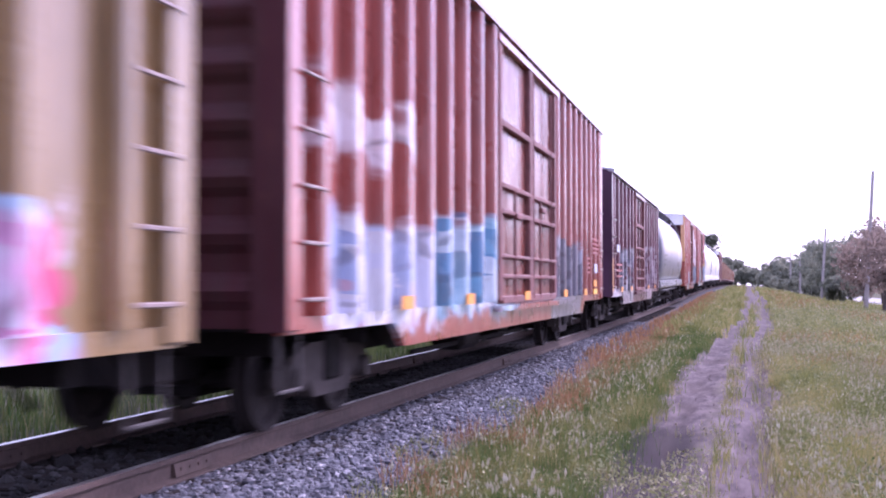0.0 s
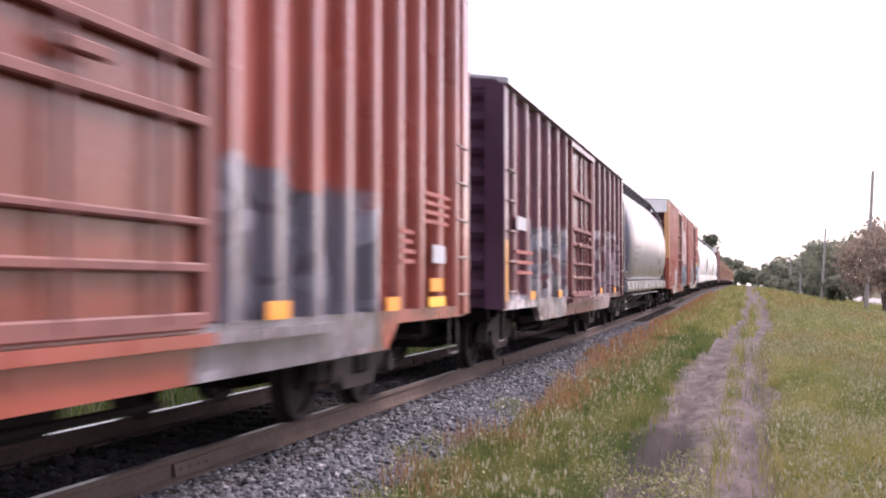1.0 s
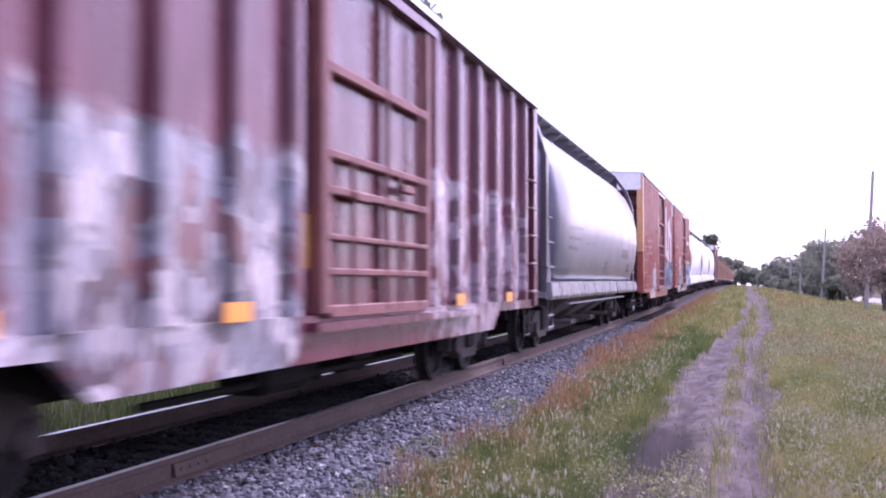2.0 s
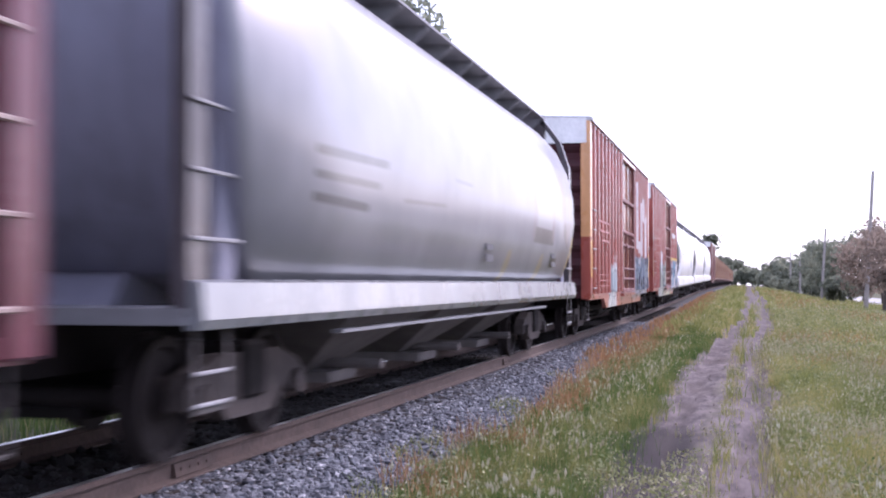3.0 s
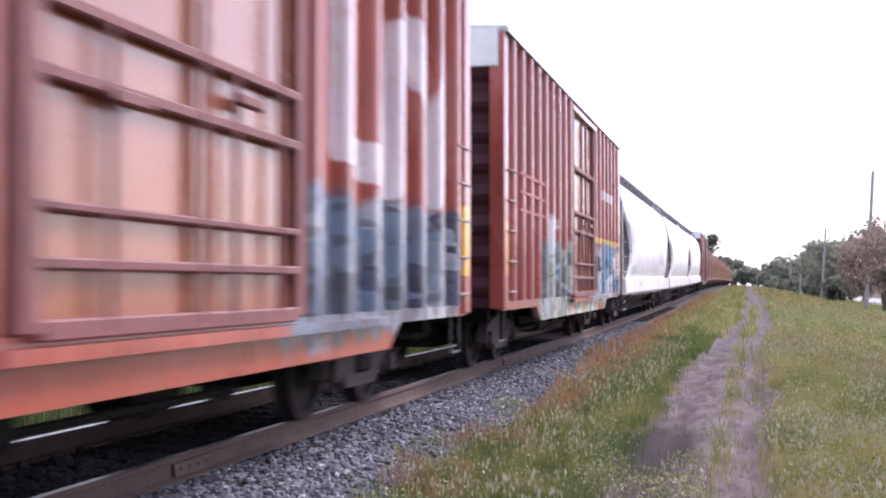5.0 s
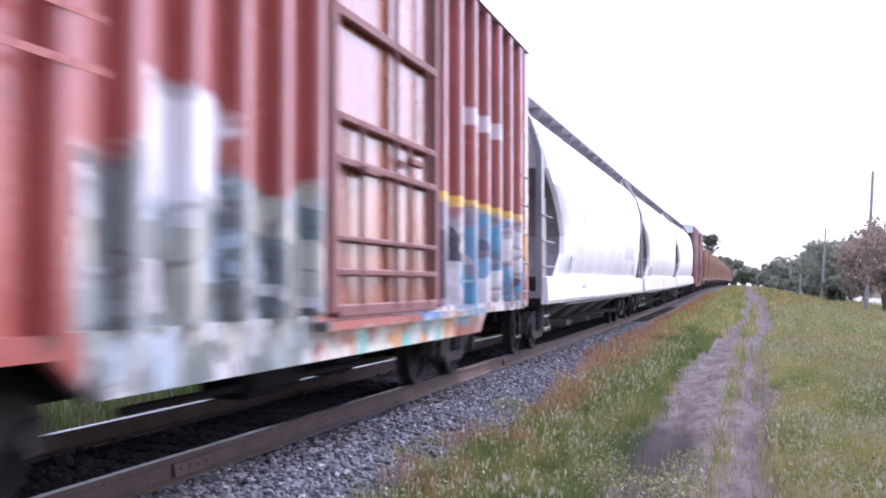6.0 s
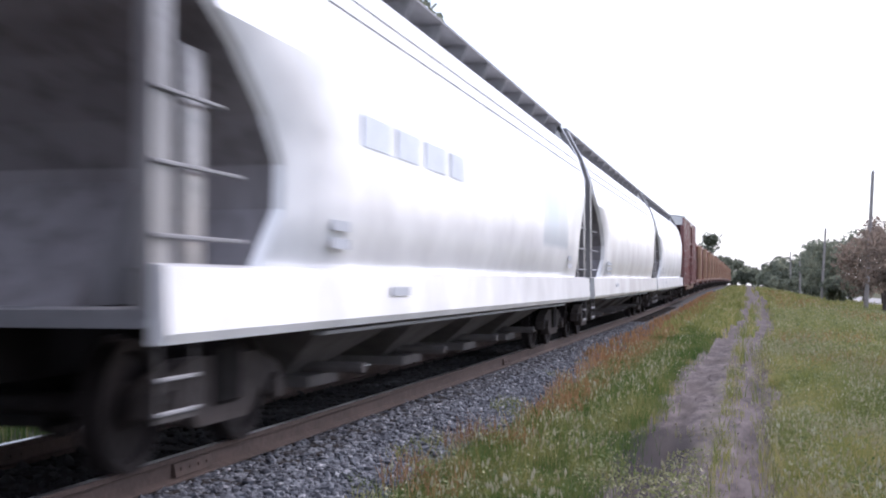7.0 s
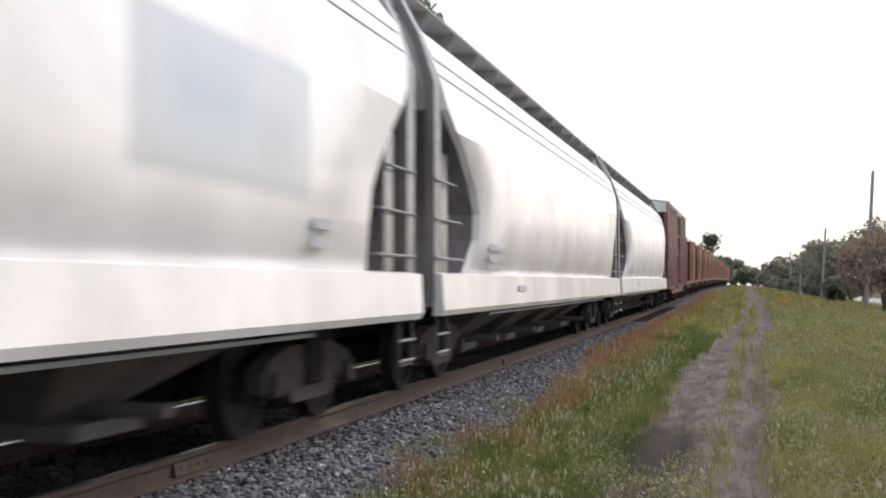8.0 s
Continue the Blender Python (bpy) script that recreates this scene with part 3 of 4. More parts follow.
# Red and maroon ends: shade is put into these dark bases, over dirt streaks.
end_dark = worn_paint("shaded_dirty_end_paint", (0.058, 0.016, 0.021), wear=0.12, streak=0.5, seed=8.0, gloss=0.12, coat=0.0, rough=0.6)
end_plum = worn_paint("shaded_dirty_purple_end_paint", (0.07, 0.03, 0.055), wear=0.1, streak=0.5, seed=9.0, gloss=0.12, coat=0.0, rough=0.6)
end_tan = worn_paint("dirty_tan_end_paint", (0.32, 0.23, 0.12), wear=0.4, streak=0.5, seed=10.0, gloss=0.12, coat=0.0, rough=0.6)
roof_zinc = worn_paint("galvanised_roof", (0.46, 0.46, 0.47), wear=0.35, streak=0.2, seed=12.0)
door_gold = worn_paint("faded_door_paint", (0.27, 0.090, 0.042), wear=0.2, streak=0.2, seed=13.0, rough=0.24, gloss=0.45)
door_red = worn_paint("faded_red_door_paint", (0.16, 0.036, 0.021), wear=0.25, streak=0.3, seed=14.0, rough=0.3, gloss=0.25, coat=0.2)
door_plum = worn_paint("faded_maroon_door_paint", (0.095, 0.024, 0.031), gloss=0.25, coat=0.2, wear=0.3, streak=0.35, seed=15.0)
grey_d = worn_paint("grey_hopper_paint", (0.19, 0.19, 0.20), wear=0.03, streak=0.04, rough=0.42, seed=16.0, dent=0.05, gloss=0.5,
                    stripes=[(11.75, 13.2, 1.95, 2.9, (0.28, 0.28, 0.285), 0.05), (13.35, 14.0, 1.45, 1.60, (0.055, 0.05, 0.05))],
                    strokes=[(11.55, 1.92, 13.3, 1.92, 0.12, (0.075, 0.06, 0.052)), (11.5, 1.95, 11.5, 2.9, 0.12, (0.17, 0.15, 0.145)), (13.32, 1.95, 13.32, 2.9, 0.10, (0.20, 0.165, 0.145)), (11.5, 2.95, 13.3, 2.95, 0.10, (0.24, 0.20, 0.18)),
                             (14.45, 2.9, 14.6, 2.1, 0.15, (0.21, 0.17, 0.145)), (14.6, 2.1, 14.95, 1.92, 0.13, (0.09, 0.07, 0.06)), (14.95, 1.95, 15.25, 2.7, 0.11, (0.23, 0.19, 0.165)),
                             (9.55, 1.26, 9.78, 1.52, 0.13, (0.29, 0.23, 0.12)), (12.2, 1.26, 12.5, 1.52, 0.13, (0.29, 0.23, 0.12)), (15.25, 1.3, 15.6, 1.9, 0.12, (0.60, 0.44, 0.12)),
                             (1.9, 2.18, 3.7, 2.22, 0.035, (0.07, 0.065, 0.065)), (1.9, 1.83, 3.2, 1.82, 0.035, (0.07, 0.065, 0.065)), (1.9, 2.0, 3.5, 2.02, 0.03, (0.09, 0.085, 0.085)), (4.3, 1.95, 5.9, 2.0, 0.02, (0.11, 0.10, 0.10)), (6.3, 2.3, 7.1, 2.3, 0.02, (0.13, 0.12, 0.12))])
# Bluish tone of the end cap's shade is put into this grey.
grey_end = worn_paint("shaded_grey_end_paint", (0.20, 0.20, 0.25), wear=0.1, streak=0.3, seed=17.0, gloss=0.12, coat=0.0, rough=0.6)
sill_d = worn_paint("pale_sill_paint", (0.21, 0.22, 0.23), wear=0.08, streak=0.12, seed=26.0)
white_g = worn_paint("white_hopper_paint", (0.80, 0.80, 0.80), wear=0.03, streak=0.015, rough=0.38, seed=18.0, dent=0.02, gloss=0.5, stripes=[(12.9, 15.6, 1.8, 2.72, (0.50, 0.545, 0.58), 0.05), (13.4, 14.5, 2.1, 2.5, (0.40, 0.48, 0.55), 0.18), (14.6, 15.3, 1.95, 2.35, (0.44, 0.48, 0.52), 0.12)])
# Warm base: the low sun's glow on this hopper is put into its white.
white_h = worn_paint("glow_tinted_hopper_paint", (0.80, 0.77, 0.75), wear=0.03, streak=0.015, rough=0.38, seed=23.0, dent=0.02, gloss=0.5)
white_i = worn_paint("plain_white_hopper_paint", (0.80, 0.80, 0.80), wear=0.03, streak=0.015, rough=0.38, seed=24.0, dent=0.02, gloss=0.5)
hopper_post = worn_paint("grimy_post_paint", (0.20, 0.195, 0.195), wear=0.15, streak=0.35, seed=27.0, coat=0.1)
hopper_plate = worn_paint("grimy_plate_paint", (0.16, 0.152, 0.156), wear=0.15, streak=0.4, seed=28.0)
# Dark grey puts the shade on the grey hopper's end posts into the paint.
dark_post = worn_paint("grimy_shaded_post_paint", (0.07, 0.062, 0.066), wear=0.2, seed=30.0, coat=0.0)
# Grey stands in for shade in the white hoppers' recessed lower ends, plus dirt.
hopper_end = worn_paint("shaded_dirty_hopper_end_paint", (0.25, 0.235, 0.245), wear=0.1, streak=0.4, seed=19.0, gloss=0.12, coat=0.0, rough=0.6)

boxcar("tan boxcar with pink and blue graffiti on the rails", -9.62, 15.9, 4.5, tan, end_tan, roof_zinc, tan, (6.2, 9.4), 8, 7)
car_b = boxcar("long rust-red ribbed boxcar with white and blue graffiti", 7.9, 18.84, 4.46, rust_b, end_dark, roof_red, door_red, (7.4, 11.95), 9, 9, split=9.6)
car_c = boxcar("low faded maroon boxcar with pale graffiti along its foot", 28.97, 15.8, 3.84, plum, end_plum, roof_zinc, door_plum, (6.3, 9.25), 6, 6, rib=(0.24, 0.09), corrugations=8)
D_OUT = [(1.05, 0.95), (1.44, 1.3), (1.56, 1.75), (1.60, 2.25), (1.58, 2.7), (1.48, 3.15), (1.30, 3.55), (1.02, 3.88), (0.70, 4.08), (0.40, 4.15)]
D_IN = [2.2, 1.05, 0.72, 0.55, 0.52, 0.58, 0.75, 1.0, 1.3, 1.6]
car_d = hopper("rounded pale grey covered hopper with oval end painted in shade", 46.55, 16.3, grey_d, grey_end, D_OUT, D_IN, 3, post_paint=dark_post, round_end=True, sill_paint=sill_d, sill_top=1.2, deck=4.25)
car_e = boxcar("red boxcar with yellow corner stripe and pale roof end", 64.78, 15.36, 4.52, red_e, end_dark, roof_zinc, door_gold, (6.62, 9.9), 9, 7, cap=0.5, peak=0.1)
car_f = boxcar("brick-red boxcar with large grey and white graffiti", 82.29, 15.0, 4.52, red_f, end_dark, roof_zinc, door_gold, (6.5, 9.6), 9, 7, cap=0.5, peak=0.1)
G_OUT = [(1.15, 0.95), (1.46, 1.3), (1.55, 1.7), (1.57, 2.0), (1.57, 2.3), (1.56, 2.66), (1.54, 2.85), (1.51, 3.07), (1.46, 3.35), (1.34, 3.72), (1.16, 3.97), (0.95, 4.11)]
G_IN = [2.4, 1.55, 1.75, 1.72, 1.45, 0.98, 0.66, 0.38, 0.24, 0.16, 0.13, 0.12]
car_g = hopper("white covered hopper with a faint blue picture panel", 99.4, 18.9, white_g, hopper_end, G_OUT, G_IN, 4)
car_h = hopper("white covered hopper tinted warm by painted sun glow", 119.05, 18.85, white_h, hopper_end, G_OUT, G_IN, 4)
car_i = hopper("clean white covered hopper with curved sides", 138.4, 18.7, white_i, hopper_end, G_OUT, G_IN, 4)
boxcar("tall dark red boxcar behind the white hoppers", 157.6, 15.2, 4.40, maroon_j, end_dark, roof_zinc, maroon_j, (6.2, 9.2), 8, 6, cap=0.4)

# seams, reflectors and stencilled marks on the side towards the road
for car, ln in ((car_g, 18.9), (car_h, 18.85), (car_i, 18.7)):
    for hw, z in ((1.43, 3.42), (1.372, 3.60)):
        bm = bmesh.new()
        box(bm, hw, hw + 0.022, 0.35, ln - 0.35, z, z + 0.022)
        part("seam", bm, white_i, car)
AMBER = plain("amber_reflector", (0.75, 0.30, 0.02), 0.4, 0.0, 0.1, 8)
for car, spots in ((car_b, (2.87, 5.5, 9.2, 13.0, 15.7)), (car_c, (1.9, 4.6, 10.6, 13.4))):
    for y in spots:
        stencil(car, y - 0.2, y + 0.2, 0.96, 1.08, AMBER, 1.636, "amber reflective strip")
stencil(car_b, 16.95, 17.6, 0.97, 1.07, YELLOW, 1.636, "yellow stencilled panel")
stencil(car_b, 17.0, 17.5, 1.12, 1.25, AMBER, 1.636, "amber reflective strip")
stencil(car_b, 17.1, 17.6, 1.40, 1.58, FAINT, 1.636, "faded white stencil panel")
PALEBLUE = plain("faded_blue_stencil", (0.62, 0.66, 0.71), 0.7, 0.0, 0.1, 9)
FADED = plain("faded_pink_stencil", (0.36, 0.13, 0.11), 0.7, 0.0, 0.2, 9)
for k in range(4):
    words(car_b, 16.8, 17.8, 1.80 + 0.09 * k, 0.04, FADED)
    words(car_b, 15.95, 16.4, 1.40 + 0.09 * k, 0.04, FADED)
stencil(car_c, 0.6, 1.35, 1.92, 2.10, FAINT, 1.636)
for k in range(3):
    words(car_c, 0.6, 1.9, 1.62 - 0.14 * k, 0.05, FADED, 1.634)
    words(car_e, 1.0 + 0.3 * k, 3.1, 2.5 - 0.2 * k, 0.045, FADED)
    words(car_f, 0.9, 3.0, 2.7 - 0.25 * k, 0.04, FADED)
    words(car_e, 1.0 + 0.2 * k, 3.0, 1.36 - 0.12 * k, 0.025, FADED)
    words(car_h, 2.4, 3.4, 1.62 - 0.11 * k, 0.05, FAINT, 1.556)
words(car_g, 3.5, 7.2, 2.45, 0.26, PALEBLUE, 1.572)
for car, y in ((car_d, 8.3), (car_d, 13.5), (car_g, 15.9), (car_g, 3.0), (car_h, 2.7), (car_i, 3.0)):
    for k in range(2):
        stencil(car, y - 0.22, y + 0.22, 1.50 - 0.14 * k + 0.1, 1.56 - 0.14 * k + 0.12, BLACKMARK if car == car_d else FAINT, 1.545 if car == car_d else 1.555)
for car in (car_g, car_h, car_i):
    stencil(car, 4.4, 5.0, 1.08, 1.16, FAINT, 1.562)

# ---- open hopper cars far back in the train ----
# Pale tone stands in for sunlight on each car's rear corner.
sunlit_rust = worn_paint("sunlit_rust_paint", (0.44, 0.29, 0.18), wear=0.4, seed=29.0)
rust_k = worn_paint("rusty_open_hopper_paint", (0.27, 0.085, 0.060), wear=0.5, seed=20.0)


def open_hopper(y_front):
    car = tagged(new("open_hopper"), "rust-red open hopper car far back in the train", "freight car", "open hoppers at the train's rear", "thing")
    ln, top = 11.3, 3.55
    for s in (-1, 1):
        bm = bmesh.new()
        prism(bm, [(0.1, top), (0.1, 1.0), (ln - 0.1, 1.0), (ln - 0.1, top)], "x", s * 1.14, s * 1.18)
        box(bm, s * 1.12, s * 1.3, 0.0, ln, top - 0.12, top + 0.04)
        box(bm, s * 1.44, s * 1.56, 0.0, ln, 0.9, 1.08)
        part("side_wall", bm, rust_k, car)
        for y in (0.12, 3.8, 7.5, ln - 0.12):
            bm = bmesh.new()
            box(bm, s * 1.18, s * (1.6 if y < 1 or y > 10 else 1.3), y - 0.09, y + 0.09, 1.05, top - 0.1)
            part("rib", bm, rust_k, car)
        # Added pale panel: the sunlit strip at the car's end, put into colour.
        bm = bmesh.new()
        box(bm, s * 1.30, s * 1.57, ln - 0.7, ln - 0.25, 1.08, top - 0.12, 0.02)
        part("sunlit_strip", bm, sunlit_rust, car, "added corner strip painted pale as if sunlit")
    bm = bmesh.new()
    for y, q in ((0.12, 1), (ln - 0.12, -1)):
        lofted(bm, [[(-1.14, y, top), (1.14, y, top)], [(-1.14, y, 2.6), (1.14, y, 2.6)], [(-1.14, y + q * 2.6, 0.9), (1.14, y + q * 2.6, 0.9)]])
    box(bm, -1.46, 1.46, 2.6, ln - 2.6, 0.7, 0.9)
    # Slope sheets take the end paint with shade in its colour.
    part("slope_sheet", bm, end_dark, car)
    for y in (0.2, ln - 0.2):
        bm = bmesh.new()
        box(bm, -1.45, 1.45, y - 0.15, y + 0.15, 0.8, 1.1)
        part("end_sill", bm, rust_k, car)
    couplers(car, ln, 0.35)
    for y in (1.6, ln - 1.6):
        truck(car, y, False)
    return car


first = open_hopper(173.8)
movers.append((first, 173.8))
for i in range(1, 17):
    movers.append((copy_thing(first, pose(0, 0, 0)), 173.8 + 12.0 * i))

# ---- track ----
STATIONS = [-30, -10, 0, 5, 10, 15, 20, 25, 30, 36, 42, 50, 60, 70, 78, 100, 130, 170, 230, 300, 420, 600]


def along(name, outline, stations, material, label="", kind="structure", closed=True):
    """An outline of (x, z) pairs swept along the line's grade."""
    bm = bmesh.new()
    rows = lofted(bm, [[(x, y, z + rise(y)) for x, z in outline] for y in stations], closed)
    if closed:
        bm.faces.new(rows[0])
        bm.faces.new(rows[-1][::-1])
    me = mesh_of(name, bm)
    me.materials.append(material)
    return tagged(new(name, me), label, "", "", kind)


RAIL = [(-0.07, -0.175), (-0.07, -0.160), (-0.012, -0.14), (-0.012, -0.045), (-0.036, -0.035), (-0.036, -0.006), (-0.028, 0.0),
        (0.028, 0.0), (0.036, -0.006), (0.036, -0.035), (0.012, -0.045), (0.012, -0.14), (0.07, -0.160), (0.07, -0.175)]
for s in (-1, 1):
    rail = along("rail", [(TRACK + s * 0.755 + x, z) for x, z in RAIL], STATIONS, RUST, "rusty steel rail with a worn bright top", "thing")
    rail["category"] = "rail"
    rail["group"] = "rails"
    rail.data.materials.append(STEEL)
    for p in rail.data.polygons:
        if p.normal.z > 0.9 and p.center.z - rise(p.center.y) > -0.01:
            p.material_index = 1
    for y in (8.1, 20.0):
        for q in (-1, 1):
            bm = bmesh.new()
            x = TRACK + s * 0.755
            prism(bm, [(x + q * 0.013, -0.135), (x + q * 0.05, -0.14), (x + q * 0.034, -0.05), (x + q * 0.013, -0.05)], "y", y - 0.3, y + 0.3)
            for k in range(4):
                rod(bm, (x + q * 0.03, y - 0.21 + 0.14 * k, -0.095), (x + q * 0.048, y - 0.21 + 0.14 * k, -0.095), 0.012)
            part("joint_bar", bm, RUST, rail, m=pose(0, 0, rise(y)))

bm = bmesh.new()
box(bm, -1.3, 1.3, -0.115, 0.115, -0.36, -0.185, 0.012)
TIE_MESH = mesh_of("tie", bm)
TIE_MESH.materials.append(TIE)
for i in range(130):
    y = -2 + 0.5 * i
    tie = new("tie", TIE_MESH)
    tie.matrix_basis = pose(TRACK + random.uniform(-0.03, 0.03), y, rise(y), math.degrees(slope(y)), 0, random.uniform(-1, 1))
    tagged(tie, "dark creosoted wooden railway tie in ballast", "railway tie", "ties under the rails")

# ---- ground ----
def bank(x):
    """Height of the ground across the line, beside the camera."""
    if x > 4:
        return GROUND - 0.04 * min(x - 4, 8)
    if x > -2.55:
        return GROUND
    if x > -3.25:
        return GROUND + (-0.21 - GROUND) * (-2.55 - x) / 0.7
    if x > -6.0:
        return -0.21
    if x > -6.9:
        return -0.21 + (GROUND + 0.21) * (-6.0 - x) / 0.9
    return GROUND


def path_centre(y):
    return -0.72 + 0.02 * min(y, 70) + 0.10 * math.sin(y * 0.16)


def path_half(y):
    return 0.76 + 0.10 * math.sin(y * 0.31 + 1)


def ground_z(x, y):
    z = bank(x) + rise(y) * min(1.0, max(0.0, (7.5 - x) / 5))
    if y < 120 and -2.4 < x < 3:
        c = path_centre(y)
        for r in (-0.42, 0.46):
            z -= 0.055 * math.exp(-((x - c - r) / 0.17) ** 2)
    if x > -2.6:
        z += 0.03 * noise.noise((x * 0.9, y * 0.5, 0)) + 0.012 * noise.noise((x * 2.1, y * 1.3, 2))
    return z


m = Nodes("ground_soil", 0.95)
m.bsdf.inputs["Specular IOR Level"].default_value = 0.15
x, y, z = m.xyz()
cen = m.math("MULTIPLY_ADD", m.math("SINE", m.math("MULTIPLY", y, 0.16)), 0.10, m.math("MULTIPLY_ADD", m.math("MINIMUM", y, 70.0), 0.02, -0.72))
off = m.math("ABSOLUTE", m.math("SUBTRACT", x, cen))
wob = m.math("MULTIPLY_ADD", m.noise(1.3, 5), 0.9, -0.45)
on_path = m.ramp(m.math("ADD", off, wob), 0.98, 0.76)
strip = m.math("MULTIPLY", m.ramp(off, 0.17, 0.05), m.ramp(m.noise(1.1, 4), 0.42, 0.58))
lengthwise = m.stretch(1, 0.22, 1)
soil = m.mix(m.ramp(m.noise(5, 8, lengthwise, 0.75), 0.36, 0.62), (0.045, 0.037, 0.037), (0.175, 0.145, 0.142))
soil = m.mix(m.math("MULTIPLY", m.ramp(m.noise(0.8, 4), 0.5, 0.68), 0.6), soil, (0.085, 0.066, 0.055))
soil = m.mix(m.math("MULTIPLY", m.ramp(m.noise(3.4, 7, lengthwise, 0.7), 0.52, 0.62), 0.75), soil, (0.040, 0.031, 0.030))
patch = m.noise(2.2, 4)
px = m.math("MULTIPLY", m.math("SUBTRACT", x, -0.88), 2.3)
py = m.math("MULTIPLY", m.math("SUBTRACT", y, 12.0), 0.45)
dist = m.math("ADD", m.math("MULTIPLY_ADD", patch, 0.9, -0.45), m.math("SQRT", m.math("ADD", m.math("MULTIPLY", px, px), m.math("MULTIPLY", py, py))))
soil = m.mix(m.math("MULTIPLY", m.ramp(dist, 1.3, 0.75), 0.9), soil, (0.014, 0.011, 0.011))
# Turf kept dark: the shade between grass blades is put into its colour.
turf = m.mix(m.ramp(m.noise(0.35, 4), 0.35, 0.65), (0.045, 0.058, 0.02), (0.10, 0.09, 0.042))
turf = m.mix(m.ramp(m.noise(9, 5), 0.35, 0.75), turf, (0.06, 0.054, 0.03))
c = m.mix(on_path, turf, soil)
c = m.mix(m.math("MULTIPLY", strip, 0.35), c, (0.11, 0.105, 0.06))
gravel = m.mix(m.ramp(m.noise(26, 4), 0.35, 0.65), (0.03, 0.029, 0.031), (0.12, 0.115, 0.115))
bed = m.math("MULTIPLY", m.ramp(m.math("ADD", x, m.math("MULTIPLY", wob, 0.5)), -2.5, -2.75), m.ramp(m.math("ADD", x, wob), -7.0, -6.7))
# Train's shade between the rails is put into the gravel colour.
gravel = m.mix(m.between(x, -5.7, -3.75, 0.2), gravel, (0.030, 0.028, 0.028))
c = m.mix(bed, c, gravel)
road = m.math("MULTIPLY", m.ramp(x, 11.5, 12.0), m.ramp(x, 19.0, 18.5))
c = m.mix(road, c, (0.34, 0.33, 0.32))
rut = m.math("MULTIPLY", m.ramp(m.math("ABSOLUTE", m.math("SUBTRACT", off, 0.44)), 0.2, 0.06), m.ramp(m.noise(2.2, 5, lengthwise), 0.44, 0.6))
c = m.mix(m.math("MULTIPLY", rut, 0.55), c, (0.05, 0.04, 0.037))
m.bump(m.noise(30, 9, rough=0.8), 0.22, 0.015)
SOIL = m.done(c)

xs = sorted(set([-400, -150, -60, -30, -18, -12, -9, -7.5] + [round(-7 + 0.25 * i, 2) for i in range(18)] + [round(-2.6 + 0.09 * i, 2) for i in range(50)] + [2, 2.5, 3, 4, 5, 6, 8, 10, 12, 15, 20, 30, 60, 150, 400]))
ys = sorted(set([-60, -20, -5, 0, 4] + [round(6 + 0.2 * i, 2) for i in range(120)] + [30 + 0.8 * i for i in range(60)] + [78, 90, 110, 140, 180, 240, 320, 450, 700, 1200, 2500]))
bm = bmesh.new()
lofted(bm, [[(x, y, ground_z(x, y) if y < 700 else ground_z(x, 700)) for x in xs] for y in ys])
for f in bm.faces:
    f.smooth = True
me = mesh_of("ground", bm)
me.materials.append(SOIL)
tagged(new("ground", me), "grassy railway verge with a rutted dirt track", "ground", "", "structure")


# ---- loose stuff in bulk ----
def bulk(name, verts, faces, material, label, category, shade=False):
    me = bpy.data.meshes.new(name)
    me.from_pydata(verts.tolist(), [], faces.tolist())
    me.materials.append(material)
    if shade:
        me.shade_smooth()
    return tagged(new(name, me), label, category, "", "stuff")


rng = np.random.default_rng(7)


def heights(px, py):
    return np.array([ground_z(float(a), float(b)) for a, b in zip(px, py)])


def stones(count, x0, x1, y0, y1, size, power=1.0):
    bm = bmesh.new()
    bmesh.ops.create_icosphere(bm, subdivisions=1, radius=1.0)
    base = np.array([v.co[:] for v in bm.verts])
    tri = np.array([[v.index for v in f.verts] for f in bm.faces])
    bm.free()
    px = rng.uniform(x0, x1, count)
    py = y0 + (y1 - y0) * rng.random(count) ** power
    pz = heights(px, py)
    sc = size * rng.lognormal(0, 0.3, count)
    shape = np.stack([rng.uniform(0.7, 1.25, count), rng.uniform(0.7, 1.25, count), rng.uniform(0.5, 0.9, count)], 1)
    rough = 1 + rng.uniform(-0.28, 0.28, (count, len(base), 1))
    v = base[None] * rough * shape[:, None] * sc[:, None, None]
    a = rng.uniform(0, 6.283, count)
    ca, sa = np.cos(a)[:, None], np.sin(a)[:, None]
    v = np.stack([v[..., 0] * ca - v[..., 1] * sa, v[..., 0] * sa + v[..., 1] * ca, v[..., 2]], 2)
    v += np.stack([px, py, pz + sc * rng.uniform(-0.1, 0.7, count)], 1)[:, None]
    f = tri[None] + (np.arange(count) * len(base))[:, None, None]
    return v.reshape(-1, 3), f.reshape(-1, 3)


BALLAST = tinted("crushed_stone", [(0.0, (0.02, 0.02, 0.025)), (0.35, (0.075, 0.077, 0.088)), (0.7, (0.16, 0.165, 0.18)), (0.9, (0.36, 0.36, 0.37)), (1.0, (0.62, 0.60, 0.60))], 0.85, 14.0)
CLOD = tinted("earth_clods", [(0.0, (0.03, 0.025, 0.022)), (0.6, (0.09, 0.075, 0.066)), (1.0, (0.24, 0.21, 0.19))], 0.95, 0.8)
# Same crushed stone, darkened to carry the shade under the train.
SHADED_STONE = tinted("shaded_crushed_stone", [(0.0, (0.015, 0.014, 0.014)), (0.6, (0.036, 0.034, 0.033)), (1.0, (0.09, 0.085, 0.083))], 0.85, 0.8)
v, f = stones(54000, -3.85, -2.40, 6.5, 42, 0.021, 1.6)
